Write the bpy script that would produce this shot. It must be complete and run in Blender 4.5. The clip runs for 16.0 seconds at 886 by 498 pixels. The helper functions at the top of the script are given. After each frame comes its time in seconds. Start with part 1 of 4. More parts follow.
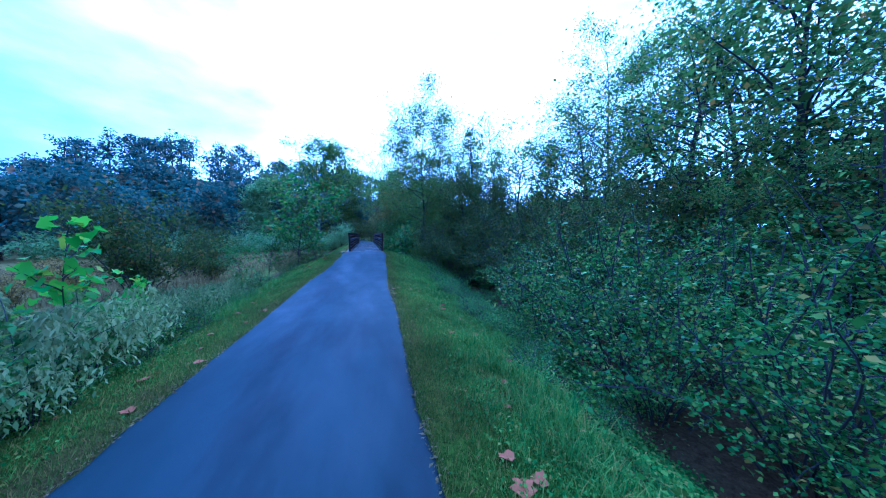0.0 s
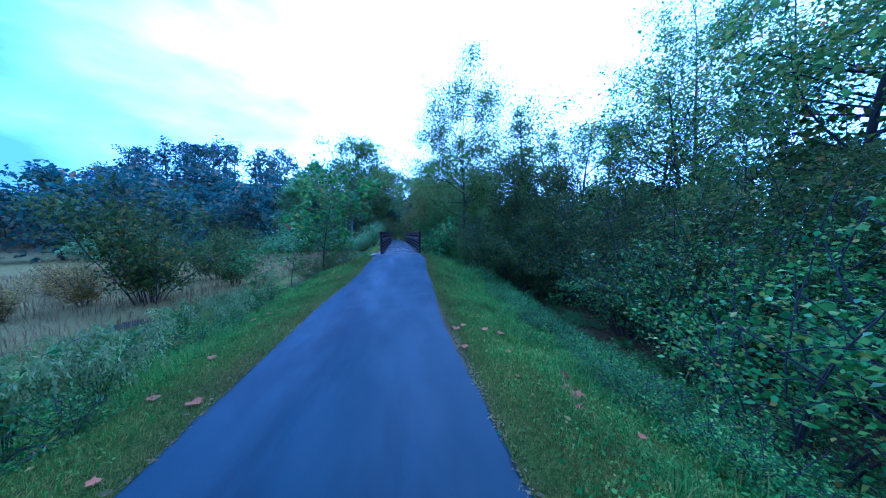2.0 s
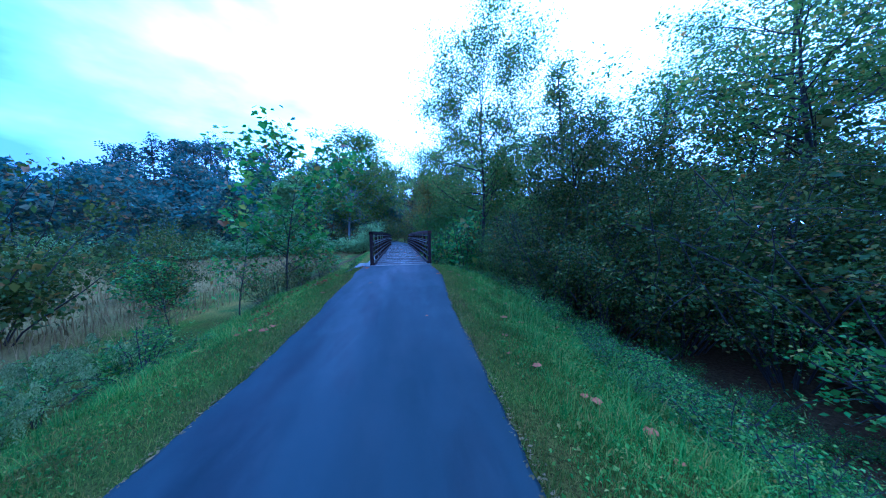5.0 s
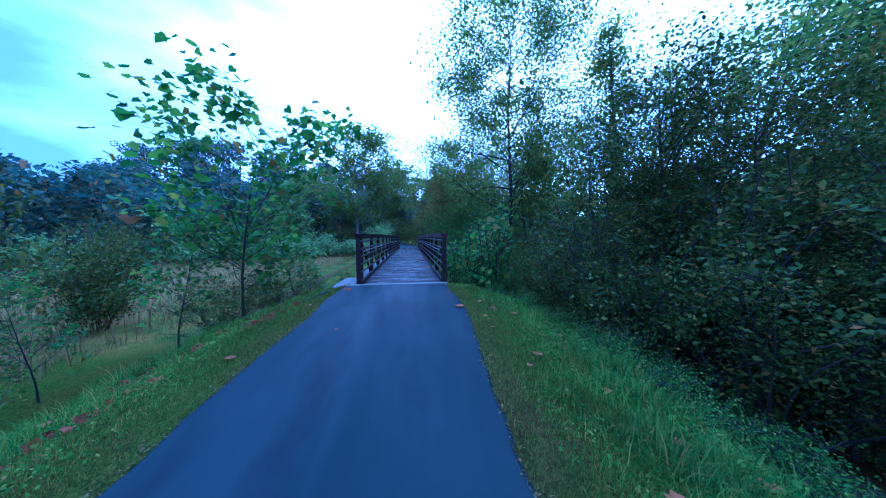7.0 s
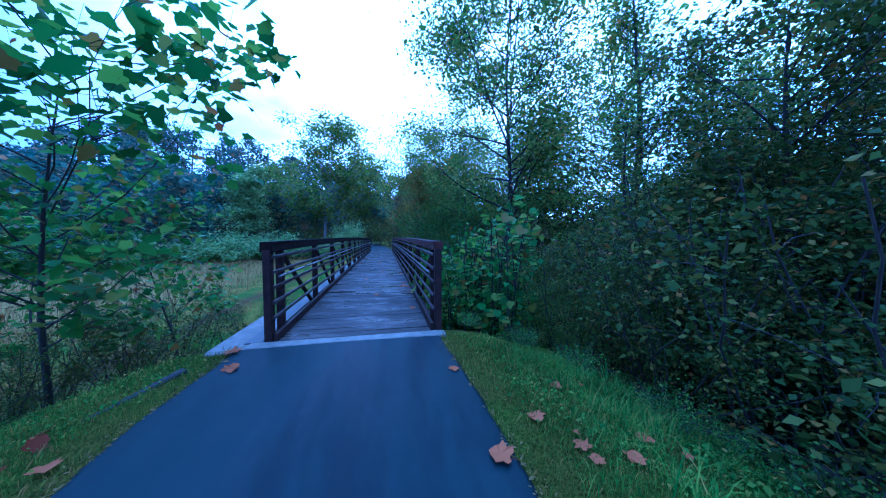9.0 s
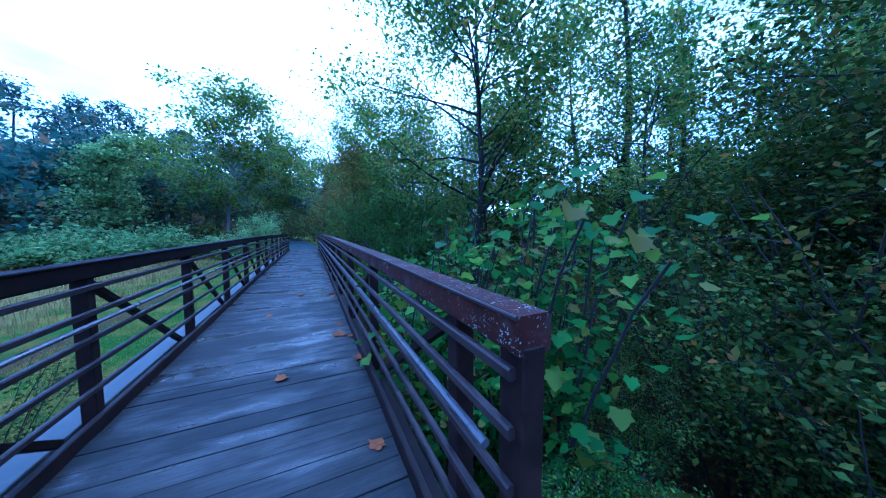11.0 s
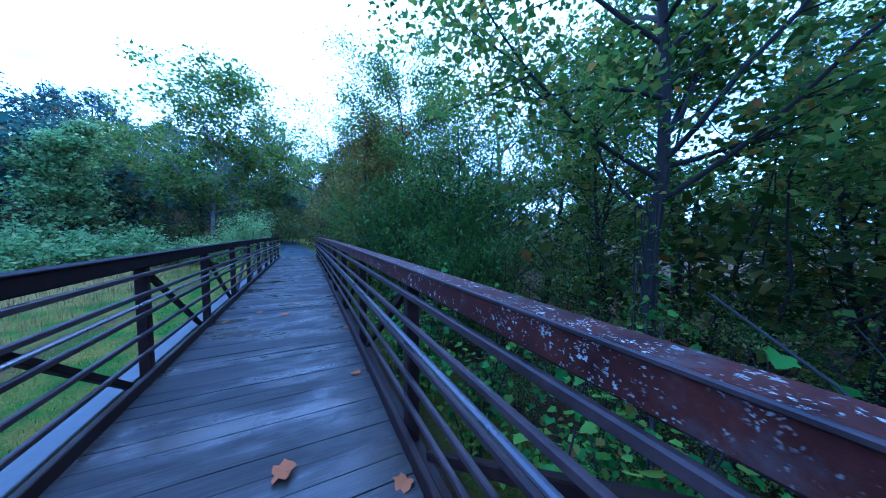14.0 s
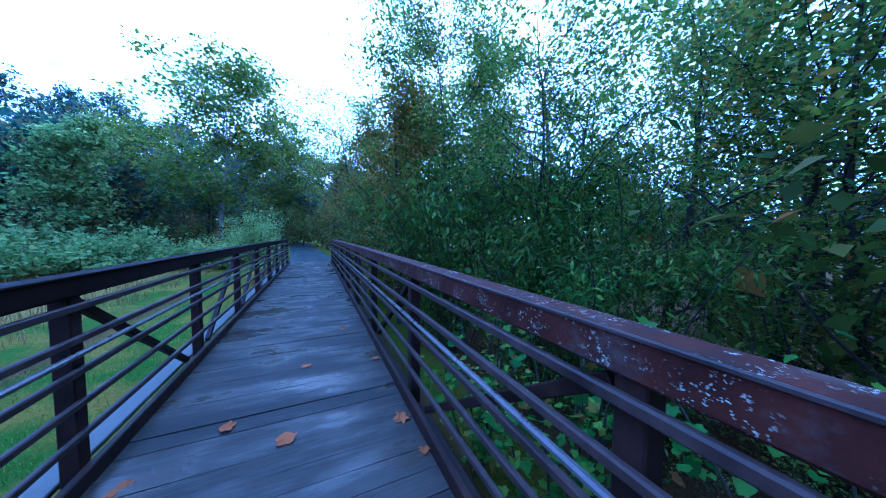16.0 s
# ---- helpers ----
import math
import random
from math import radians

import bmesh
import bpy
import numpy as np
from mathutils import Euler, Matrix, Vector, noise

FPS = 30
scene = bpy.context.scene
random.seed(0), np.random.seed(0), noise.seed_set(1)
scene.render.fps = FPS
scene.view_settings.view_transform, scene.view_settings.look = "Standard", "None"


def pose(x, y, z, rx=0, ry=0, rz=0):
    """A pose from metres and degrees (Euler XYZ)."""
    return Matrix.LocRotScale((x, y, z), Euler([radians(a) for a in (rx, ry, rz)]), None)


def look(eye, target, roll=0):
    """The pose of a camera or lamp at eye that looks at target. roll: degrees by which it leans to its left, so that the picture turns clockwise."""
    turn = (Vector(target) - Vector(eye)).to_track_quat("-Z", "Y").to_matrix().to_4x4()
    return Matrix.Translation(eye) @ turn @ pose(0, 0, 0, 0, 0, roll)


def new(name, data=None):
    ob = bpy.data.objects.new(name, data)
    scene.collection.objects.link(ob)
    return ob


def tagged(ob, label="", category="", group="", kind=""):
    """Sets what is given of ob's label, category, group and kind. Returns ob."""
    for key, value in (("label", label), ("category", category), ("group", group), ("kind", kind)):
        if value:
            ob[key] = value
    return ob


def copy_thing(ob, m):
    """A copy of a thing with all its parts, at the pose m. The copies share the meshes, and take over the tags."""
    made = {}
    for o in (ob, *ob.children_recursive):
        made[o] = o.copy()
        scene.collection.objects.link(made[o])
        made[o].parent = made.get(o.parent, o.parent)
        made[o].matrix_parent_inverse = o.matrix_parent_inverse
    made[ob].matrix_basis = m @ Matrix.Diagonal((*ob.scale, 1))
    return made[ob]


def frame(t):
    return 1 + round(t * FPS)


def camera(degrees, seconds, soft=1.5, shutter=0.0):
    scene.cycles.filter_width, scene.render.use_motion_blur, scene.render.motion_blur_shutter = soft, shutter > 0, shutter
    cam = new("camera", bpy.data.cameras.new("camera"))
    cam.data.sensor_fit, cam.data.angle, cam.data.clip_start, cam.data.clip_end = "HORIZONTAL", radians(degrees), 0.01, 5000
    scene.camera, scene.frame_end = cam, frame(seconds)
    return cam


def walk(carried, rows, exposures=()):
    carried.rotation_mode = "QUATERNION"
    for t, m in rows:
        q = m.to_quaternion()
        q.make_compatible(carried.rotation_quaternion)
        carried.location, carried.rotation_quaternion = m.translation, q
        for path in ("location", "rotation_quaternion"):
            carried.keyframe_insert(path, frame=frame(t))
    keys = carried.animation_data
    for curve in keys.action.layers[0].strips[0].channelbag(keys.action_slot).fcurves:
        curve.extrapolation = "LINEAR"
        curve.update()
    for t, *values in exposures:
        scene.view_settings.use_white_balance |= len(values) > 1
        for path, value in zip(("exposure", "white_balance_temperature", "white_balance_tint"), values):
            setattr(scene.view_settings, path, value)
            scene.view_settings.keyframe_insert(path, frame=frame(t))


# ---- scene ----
cam = camera(116.0, 16.0, soft=1.05, shutter=0.06)
PATH = [
    (0, (0.024, -21.125, 1.118), (0.555, -19.2, 1.02), -0.5),
    (0.5, (-0.034, -20.123, 1.132), (0.44, -18.182, 1.038), -0.6),
    (1, (-0.107, -19.135, 1.123), (0.304, -17.181, 1.023), -0.6),
    (1.5, (-0.207, -18.149, 1.127), (0.157, -16.185, 1.028), -0.8),
    (2, (-0.167, -17.157, 1.119), (0.153, -15.186, 1.018), -0.8),
    (2.5, (-0.157, -16.162, 1.134), (0.125, -14.184, 1.037), -1.1),
    (3, (-0.101, -15.207, 1.124), (0.179, -13.23, 1.024), -1.4),
    (3.5, (-0.066, -14.263, 1.113), (0.225, -12.286, 1.019), -1.4),
    (4, (-0.067, -13.292, 1.13), (0.249, -11.319, 1.031), -1.3),
    (4.2, (-0.08, -12.907, 1.132), (0.238, -10.935, 1.029), -1.3),
    (6.3, (0.104, -8.875, 1.167), (0.363, -6.894, 1.082), -0.7),
    (6.5, (0.142, -8.544, 1.173), (0.387, -6.561, 1.087), -0.8),
    (7, (0.248, -7.658, 1.226), (0.477, -5.673, 1.147), -0.5),
    (7.5, (0.252, -6.675, 1.222), (0.464, -4.689, 1.134), -0.8),
    (8, (0.329, -5.796, 1.274), (0.581, -3.814, 1.186), -0.5),
    (8.5, (0.351, -4.966, 1.346), (0.655, -2.991, 1.261), -0.5),
    (9, (0.392, -4.123, 1.41), (0.8, -2.167, 1.33), -0.1),
    (9.2, (0.38, -3.788, 1.409), (0.831, -1.841, 1.337), 0.0),
    (11.3, (0.536, -0.163, 1.663), (1.441, 1.616, 1.531), -0.2),
    (11.5, (0.546, 0.184, 1.672), (1.471, 1.953, 1.545), -0.2),
    (12, (0.563, 1.114, 1.702), (1.522, 2.865, 1.585), 0.2),
    (12.5, (0.512, 2.031, 1.72), (1.47, 3.782, 1.595), 0.0),
    (13, (0.517, 2.925, 1.757), (1.463, 4.683, 1.635), 0.1),
    (13.5, (0.457, 3.833, 1.725), (1.377, 5.605, 1.605), 0.1),
    (14, (0.433, 4.8, 1.681), (1.324, 6.587, 1.566), 0.2),
    (14.5, (0.337, 5.689, 1.669), (1.206, 7.488, 1.564), 0.5),
    (15, (0.257, 6.559, 1.681), (1.123, 8.36, 1.606), 1.2),
    (15.5, (0.27, 7.569, 1.688), (1.116, 9.378, 1.591), 0.5),
    (16, (0.296, 8.489, 1.717), (1.13, 10.304, 1.61), 0.3),
]
walk(cam, [(t, look(eye, target, roll)) for t, eye, target, roll in PATH], exposures=[(0.0, 1.2, 3330, 22), (4.0, 1.23, 3340, 22), (7.0, 1.22, 3420, 23), (9.0, 1.2, 3360, 21), (11.5, 1.5, 3500, 17), (16.0, 1.54, 3560, 18)])

# ---- world and light ----
CAMBER, SPAN = 0.083, 26.44


def make_world():
    world = bpy.data.worlds.new("overcast_sky")
    scene.world = world
    world.use_nodes = True
    nt = world.node_tree
    nt.nodes.clear()
    out = nt.nodes.new("ShaderNodeOutputWorld")
    bg = nt.nodes.new("ShaderNodeBackground")
    sky = nt.nodes.new("ShaderNodeTexSky")
    sky.sky_type, sky.sun_disc = "NISHITA", False
    sky.sun_elevation, sky.sun_rotation = radians(32), radians(35)
    sky.air_density, sky.dust_density = 1.0, 2.0
    coord = nt.nodes.new("ShaderNodeTexCoord")
    # a bright veil of cloud where the low sun stands behind it, deep dusk blue elsewhere, broken into banks
    stretch = nt.nodes.new("ShaderNodeMapping")
    stretch.inputs["Scale"].default_value = (1.0, 1.0, 2.4)
    banks = nt.nodes.new("ShaderNodeTexNoise")
    banks.inputs["Scale"].default_value, banks.inputs["Detail"].default_value = 2.3, 6.0
    toward = nt.nodes.new("ShaderNodeVectorMath")
    toward.operation = "DOT_PRODUCT"
    toward.inputs[1].default_value = Vector((0.30, 0.90, 0.32)).normalized()
    glow = nt.nodes.new("ShaderNodeMapRange")
    glow.inputs["From Min"].default_value, glow.inputs["From Max"].default_value = 0.36, 0.90
    glow.inputs["To Min"].default_value, glow.inputs["To Max"].default_value = 0.08, 1.0
    broken = nt.nodes.new("ShaderNodeMath")
    broken.operation = "MULTIPLY_ADD"
    broken.inputs[1].default_value, broken.inputs[2].default_value = 2.1, -1.05
    total = nt.nodes.new("ShaderNodeMath")
    total.operation, total.use_clamp = "ADD", True
    ramp = nt.nodes.new("ShaderNodeValToRGB")
    els = ramp.color_ramp.elements
    els.new(0.45), els.new(0.7)
    for el, (p, c) in zip(els, ((0.0, (2.6, 3.25, 5.0)), (0.36, (5.6, 6.3, 8.7)), (0.62, (10.0, 11.3, 14.2)), (0.92, (15.0, 15.8, 17.2)))):
        el.position, el.color = p, (*c, 1)
    mix = nt.nodes.new("ShaderNodeMix")
    mix.data_type = "RGBA"
    mix.inputs["Factor"].default_value = 0.9
    link = nt.links.new
    link(coord.outputs["Generated"], stretch.inputs["Vector"])
    link(stretch.outputs["Vector"], banks.inputs["Vector"])
    link(coord.outputs["Generated"], toward.inputs[0])
    link(toward.outputs["Value"], glow.inputs["Value"])
    link(banks.outputs["Fac"], broken.inputs[0])
    link(broken.outputs[0], total.inputs[0])
    link(glow.outputs[0], total.inputs[1])
    link(total.outputs[0], ramp.inputs["Fac"])
    link(sky.outputs[0], mix.inputs["A"])
    # the cloud thins to deep blue overhead
    sep = nt.nodes.new("ShaderNodeSeparateXYZ")
    high = nt.nodes.new("ShaderNodeMapRange")
    high.interpolation_type = "SMOOTHSTEP"
    high.inputs["From Min"].default_value, high.inputs["From Max"].default_value = 0.62, 0.88
    zenith = nt.nodes.new("ShaderNodeMix")
    zenith.data_type = "RGBA"
    zenith.inputs["B"].default_value = (9.0, 13.2, 19.0, 1)
    link(coord.outputs["Generated"], sep.inputs[0])
    link(sep.outputs["Z"], high.inputs["Value"])
    link(high.outputs[0], zenith.inputs["Factor"])
    link(ramp.outputs["Color"], zenith.inputs["A"])
    link(zenith.outputs["Result"], mix.inputs["B"])
    link(mix.outputs["Result"], bg.inputs["Color"])
    bg.inputs["Strength"].default_value = 0.10
    link(bg.outputs[0], out.inputs["Surface"])


make_world()
sun_lamp = bpy.data.lights.new("sun", "SUN")
sun_lamp.energy, sun_lamp.angle, sun_lamp.color = 0.5, radians(14), (1.0, 0.97, 0.93)
sun_ob = new("sun", sun_lamp)
sun_ob.matrix_world = look((0, 0, 40), (-16.0, -26.0, 16.0))


# ---- materials ----
def material(name):
    mat = bpy.data.materials.new(name)
    mat.use_nodes = True
    nt = mat.node_tree
    nt.nodes.clear()
    out = nt.nodes.new("ShaderNodeOutputMaterial")
    shader = nt.nodes.new("ShaderNodeBsdfPrincipled")
    nt.links.new(shader.outputs[0], out.inputs["Surface"])
    return mat, nt, shader, out


def noise_tex(nt, scale, detail=4.0, rough=0.55, space="Object", stretch=None):
    coord = nt.nodes.new("ShaderNodeTexCoord")
    tex = nt.nodes.new("ShaderNodeTexNoise")
    tex.inputs["Scale"].default_value, tex.inputs["Detail"].default_value, tex.inputs["Roughness"].default_value = scale, detail, rough
    src = position(nt) if space == "World" else coord.outputs[space]
    if stretch:
        m = nt.nodes.new("ShaderNodeMapping")
        m.inputs["Scale"].default_value = stretch
        nt.links.new(src, m.inputs["Vector"])
        src = m.outputs["Vector"]
    nt.links.new(src, tex.inputs["Vector"])
    return tex.outputs["Fac"]


def position(nt):
    return nt.nodes.new("ShaderNodeNewGeometry").outputs["Position"]


def ramp_of(nt, fac, stops):
    ramp = nt.nodes.new("ShaderNodeValToRGB")
    els = ramp.color_ramp.elements
    while len(els) < len(stops):
        els.new(0.5)
    for el, (p, c) in zip(els, stops):
        el.position = p
        el.color = (*c, 1) if len(c) == 3 else c
    nt.links.new(fac, ramp.inputs["Fac"])
    return ramp.outputs["Color"]


def mixed(nt, fac, a, b, mode="MIX"):
    m = nt.nodes.new("ShaderNodeMix")
    m.data_type, m.blend_type = "RGBA", mode
    for value, slot in ((fac, "Factor"), (a, "A"), (b, "B")):
        if isinstance(value, (int, float)):
            m.inputs[slot].default_value = value
        elif isinstance(value, tuple):
            m.inputs[slot].default_value = (*value, 1)
        else:
            nt.links.new(value, m.inputs[slot])
    return m.outputs["Result"]


def bump(nt, shader, height, strength, distance):
    b = nt.nodes.new("ShaderNodeBump")
    b.inputs["Strength"].default_value, b.inputs["Distance"].default_value = strength, distance
    nt.links.new(height, b.inputs["Height"])
    nt.links.new(b.outputs[0], shader.inputs["Normal"])


def leaf_material(name, stops, rough=0.45, through_light=0.55):
    """Leaf colours vary leaf by leaf, light shines through in part."""
    mat, nt, shader, out = material(name)
    geo = nt.nodes.new("ShaderNodeNewGeometry")
    col = ramp_of(nt, geo.outputs["Random Per Island"], stops)
    patch = ramp_of(nt, noise_tex(nt, 0.9, 2.0, space="World"), [(0.3, (0.62, 0.62, 0.62)), (0.7, (1.25, 1.25, 1.2))])
    col = mixed(nt, 1.0, col, patch, "MULTIPLY")
    nt.links.new(col, shader.inputs["Base Color"])
    shader.inputs["Roughness"].default_value = rough
    shader.inputs["Specular IOR Level"].default_value = 0.10
    trans = nt.nodes.new("ShaderNodeBsdfTranslucent")
    nt.links.new(col, trans.inputs["Color"])
    both = nt.nodes.new("ShaderNodeMixShader")
    both.inputs[0].default_value = through_light
    nt.links.new(shader.outputs[0], both.inputs[1])
    nt.links.new(trans.outputs[0], both.inputs[2])
    nt.links.new(both.outputs[0], out.inputs["Surface"])
    return mat


def bark_material(name, dark, light):
    mat, nt, shader, out = material(name)
    f = noise_tex(nt, 9.0, 6.0, 0.65, stretch=(1, 1, 0.25))
    nt.links.new(ramp_of(nt, f, [(0.3, dark), (0.7, light)]), shader.inputs["Base Color"])
    shader.inputs["Roughness"].default_value = 0.9
    bump(nt, shader, f, 0.5, 0.02)
    return mat


def asphalt_material():
    mat, nt, shader, out = material("asphalt")
    grain = noise_tex(nt, 260.0, 3.0, 0.7, "World")
    worn = noise_tex(nt, 0.55, 4.0, 0.6, "World", (1.6, 0.35, 1))
    wet = noise_tex(nt, 0.9, 5.0, 0.55, "World", (1.3, 0.4, 1))
    base = ramp_of(nt, worn, [(0.36, (0.012, 0.017, 0.014)), (0.50, (0.016, 0.022, 0.019)), (0.72, (0.021, 0.027, 0.024))])
    speck = ramp_of(nt, grain, [(0.42, (0.72, 0.72, 0.72)), (0.62, (1.25, 1.25, 1.25))])
    col = mixed(nt, 1.0, base, speck, "MULTIPLY")
    blotch = ramp_of(nt, noise_tex(nt, 0.42, 5.0, 0.62, "World", (2.2, 0.5, 1)), [(0.49, (0, 0, 0)), (0.62, (1, 1, 1))])
    nt.links.new(mixed(nt, blotch, col, mixed(nt, 1.0, col, (0.38, 0.40, 0.42), "MULTIPLY")), shader.inputs["Base Color"])
    nt.links.new(ramp_of(nt, wet, [(0.36, (0.72, 0.72, 0.72)), (0.68, (0.52, 0.52, 0.52))]), shader.inputs["Roughness"])
    shader.inputs["Specular IOR Level"].default_value = 0.17
    bump(nt, shader, grain, 0.35, 0.004)
    return mat


def ground_material():
    """Turf, with dry patches, bare soil and meadow where the plan's attribute says."""
    mat, nt, shader, out = material("ground_soil_and_turf")
    kind = nt.nodes.new("ShaderNodeAttribute")
    kind.attribute_name = "cover"
    parts = nt.nodes.new("ShaderNodeSeparateColor")
    nt.links.new(kind.outputs["Color"], parts.inputs[0])
    fine = noise_tex(nt, 14.0, 6.0, 0.7, "World")
    broad = noise_tex(nt, 0.8, 4.0, 0.6, "World")
    blades = noise_tex(nt, 45.0, 5.0, 0.8, "World")
    both = mixed(nt, 0.65, fine, blades)
    turf = mixed(nt, ramp_of(nt, broad, [(0.40, (0, 0, 0)), (0.62, (1, 1, 1))]), ramp_of(nt, both, [(0.41, (0.018, 0.030, 0.002)), (0.58, (0.115, 0.150, 0.008))]),
                 ramp_of(nt, both, [(0.41, (0.028, 0.024, 0.003)), (0.58, (0.150, 0.118, 0.014))]))
    soil = ramp_of(nt, fine, [(0.3, (0.024, 0.013, 0.006)), (0.7, (0.105, 0.056, 0.024))])
    meadow = mixed(nt, broad, ramp_of(nt, fine, [(0.25, (0.085, 0.080, 0.012)), (0.75, (0.21, 0.165, 0.032))]),
                   ramp_of(nt, fine, [(0.25, (0.125, 0.080, 0.021)), (0.75, (0.27, 0.175, 0.052))]))
    lawn = mixed(nt, ramp_of(nt, noise_tex(nt, 0.5, 5.0, 0.65, "World"), [(0.42, (0, 0, 0)), (0.62, (1, 1, 1))]), ramp_of(nt, both, [(0.40, (0.024, 0.046, 0.005)), (0.60, (0.085, 0.13, 0.012))]),
                 ramp_of(nt, both, [(0.40, (0.075, 0.050, 0.008)), (0.60, (0.26, 0.185, 0.028))]))
    turf = mixed(nt, kind.outputs["Alpha"], turf, lawn)
    col = mixed(nt, parts.outputs["Red"], turf, meadow)
    col = mixed(nt, parts.outputs["Green"], col, soil)
    pale = ramp_of(nt, fine, [(0.3, (0.20, 0.16, 0.13)), (0.7, (0.42, 0.36, 0.31))])
    col = mixed(nt, parts.outputs["Blue"], col, pale)
    nt.links.new(col, shader.inputs["Base Color"])
    shader.inputs["Roughness"].default_value = 1.0
    shader.inputs["Specular IOR Level"].default_value = 0.04
    bump(nt, shader, both, 1.0, 0.05)
    return mat


def wood_material():
    mat, nt, shader, out = material("weathered_deck_wood")
    info = nt.nodes.new("ShaderNodeObjectInfo")
    grain = noise_tex(nt, 3.0, 7.0, 0.65, "World", (0.9, 26.0, 6.0))
    stain = noise_tex(nt, 1.3, 5.0, 0.62, "World", (0.55, 1.6, 1))
    tone = ramp_of(nt, info.outputs["Random"], [(0.0, (0.78, 0.78, 0.78)), (1.0, (1.15, 1.12, 1.08))])
    col = ramp_of(nt, grain, [(0.28, (0.024, 0.018, 0.012)), (0.72, (0.071, 0.053, 0.036))])
    col = mixed(nt, 1.0, col, tone, "MULTIPLY")
    col = mixed(nt, 1.0, col, ramp_of(nt, stain, [(0.3, (0.6, 0.6, 0.6)), (0.7, (1.1, 1.1, 1.1))]), "MULTIPLY")
    nt.links.new(col, shader.inputs["Base Color"])
    nt.links.new(ramp_of(nt, stain, [(0.46, (0.72, 0.72, 0.72)), (0.55, (0.42, 0.42, 0.42)), (0.61, (0.13, 0.13, 0.13))]), shader.inputs["Roughness"])
    shader.inputs["Specular IOR Level"].default_value = 0.22
    bump(nt, shader, grain, 0.35, 0.006)
    return mat


def steel_material(name, dark, light, lichen=0.0, rough=0.55, gloss=0.14):
    """Weathering steel: dark rust, with pale lichen flecks where asked."""
    mat, nt, shader, out = material(name)
    f = noise_tex(nt, 7.0, 6.0, 0.7, "World")
    fine = noise_tex(nt, 60.0, 4.0, 0.7, "World")
    col = ramp_of(nt, f, [(0.32, dark), (0.7, light)])
    if lichen:
        cells = nt.nodes.new("ShaderNodeTexVoronoi")
        cells.inputs["Scale"].default_value, cells.inputs["Randomness"].default_value = 75.0, 1.0
        ragged = nt.nodes.new("ShaderNodeTexNoise")
        ragged.inputs["Scale"].default_value = 70.0
        nt.links.new(position(nt), ragged.inputs["Vector"])
        nt.links.new(mixed(nt, 0.035, position(nt), ragged.outputs["Color"], "ADD"), cells.inputs["Vector"])
        near = nt.nodes.new("ShaderNodeMath")
        near.operation = "LESS_THAN"
        near.inputs[1].default_value = 0.34
        nt.links.new(cells.outputs["Distance"], near.inputs[0])
        where = ramp_of(nt, noise_tex(nt, 5.0, 5.0, 0.7, "World"), [(0.47, (0, 0, 0)), (0.62, (1, 1, 1))])
        few = ramp_of(nt, cells.outputs["Color"], [(0.46, (0, 0, 0)), (0.48, (1, 1, 1))])
        spot = mixed(nt, 1.0, mixed(nt, 1.0, near.outputs[0], where, "MULTIPLY"), few, "MULTIPLY")
        smear = ramp_of(nt, noise_tex(nt, 4.2, 6.0, 0.7, "World"), [(0.54, (0, 0, 0)), (0.68, (0.65, 0.65, 0.65))])
        col = mixed(nt, smear, col, (0.085 * lichen, 0.062 * lichen, 0.048 * lichen))
        col = mixed(nt, spot, col, (0.46 * lichen, 0.43 * lichen, 0.34 * lichen))
        rosettes = nt.nodes.new("ShaderNodeTexVoronoi")
        rosettes.inputs["Scale"].default_value = 32.0
        nt.links.new(mixed(nt, 0.05, position(nt), ragged.outputs["Color"], "ADD"), rosettes.inputs["Vector"])
        wide = ramp_of(nt, rosettes.outputs["Distance"], [(0.33, (1, 1, 1)), (0.37, (0, 0, 0))])
        some = ramp_of(nt, rosettes.outputs["Color"], [(0.70, (0, 0, 0)), (0.72, (1, 1, 1))])
        patchy = ramp_of(nt, noise_tex(nt, 1.6, 3.0, 0.6, "World"), [(0.46, (0, 0, 0)), (0.54, (1, 1, 1))])
        rosette = mixed(nt, 1.0, mixed(nt, 1.0, wide, some, "MULTIPLY"), patchy, "MULTIPLY")
        # one damp stretch of the beam is thick with it
        along = nt.nodes.new("ShaderNodeSeparateXYZ")
        nt.links.new(position(nt), along.inputs[0])
        share = nt.nodes.new("ShaderNodeMath")
        share.operation = "DIVIDE"
        share.inputs[1].default_value = 16.0
        nt.links.new(along.outputs["Y"], share.inputs[0])
        rosette = mixed(nt, 1.0, rosette, ramp_of(nt, share.outputs[0], [(0.27, (0.04, 0.04, 0.04)), (0.35, (1, 1, 1)), (0.52, (1, 1, 1)), (0.60, (0.1, 0.1, 0.1))]), "MULTIPLY")
        col = mixed(nt, rosette, col, ramp_of(nt, fine, [(0.35, (0.26, 0.26, 0.20)), (0.65, (0.48, 0.47, 0.37))]))
    nt.links.new(col, shader.inputs["Base Color"])
    shader.inputs["Specular IOR Level"].default_value = gloss
    nt.links.new(ramp_of(nt, f, [(0.3, (rough - 0.12,) * 3), (0.7, (rough + 0.2,) * 3)]), shader.inputs["Roughness"])
    bump(nt, shader, fine, 0.4, 0.003)
    return mat


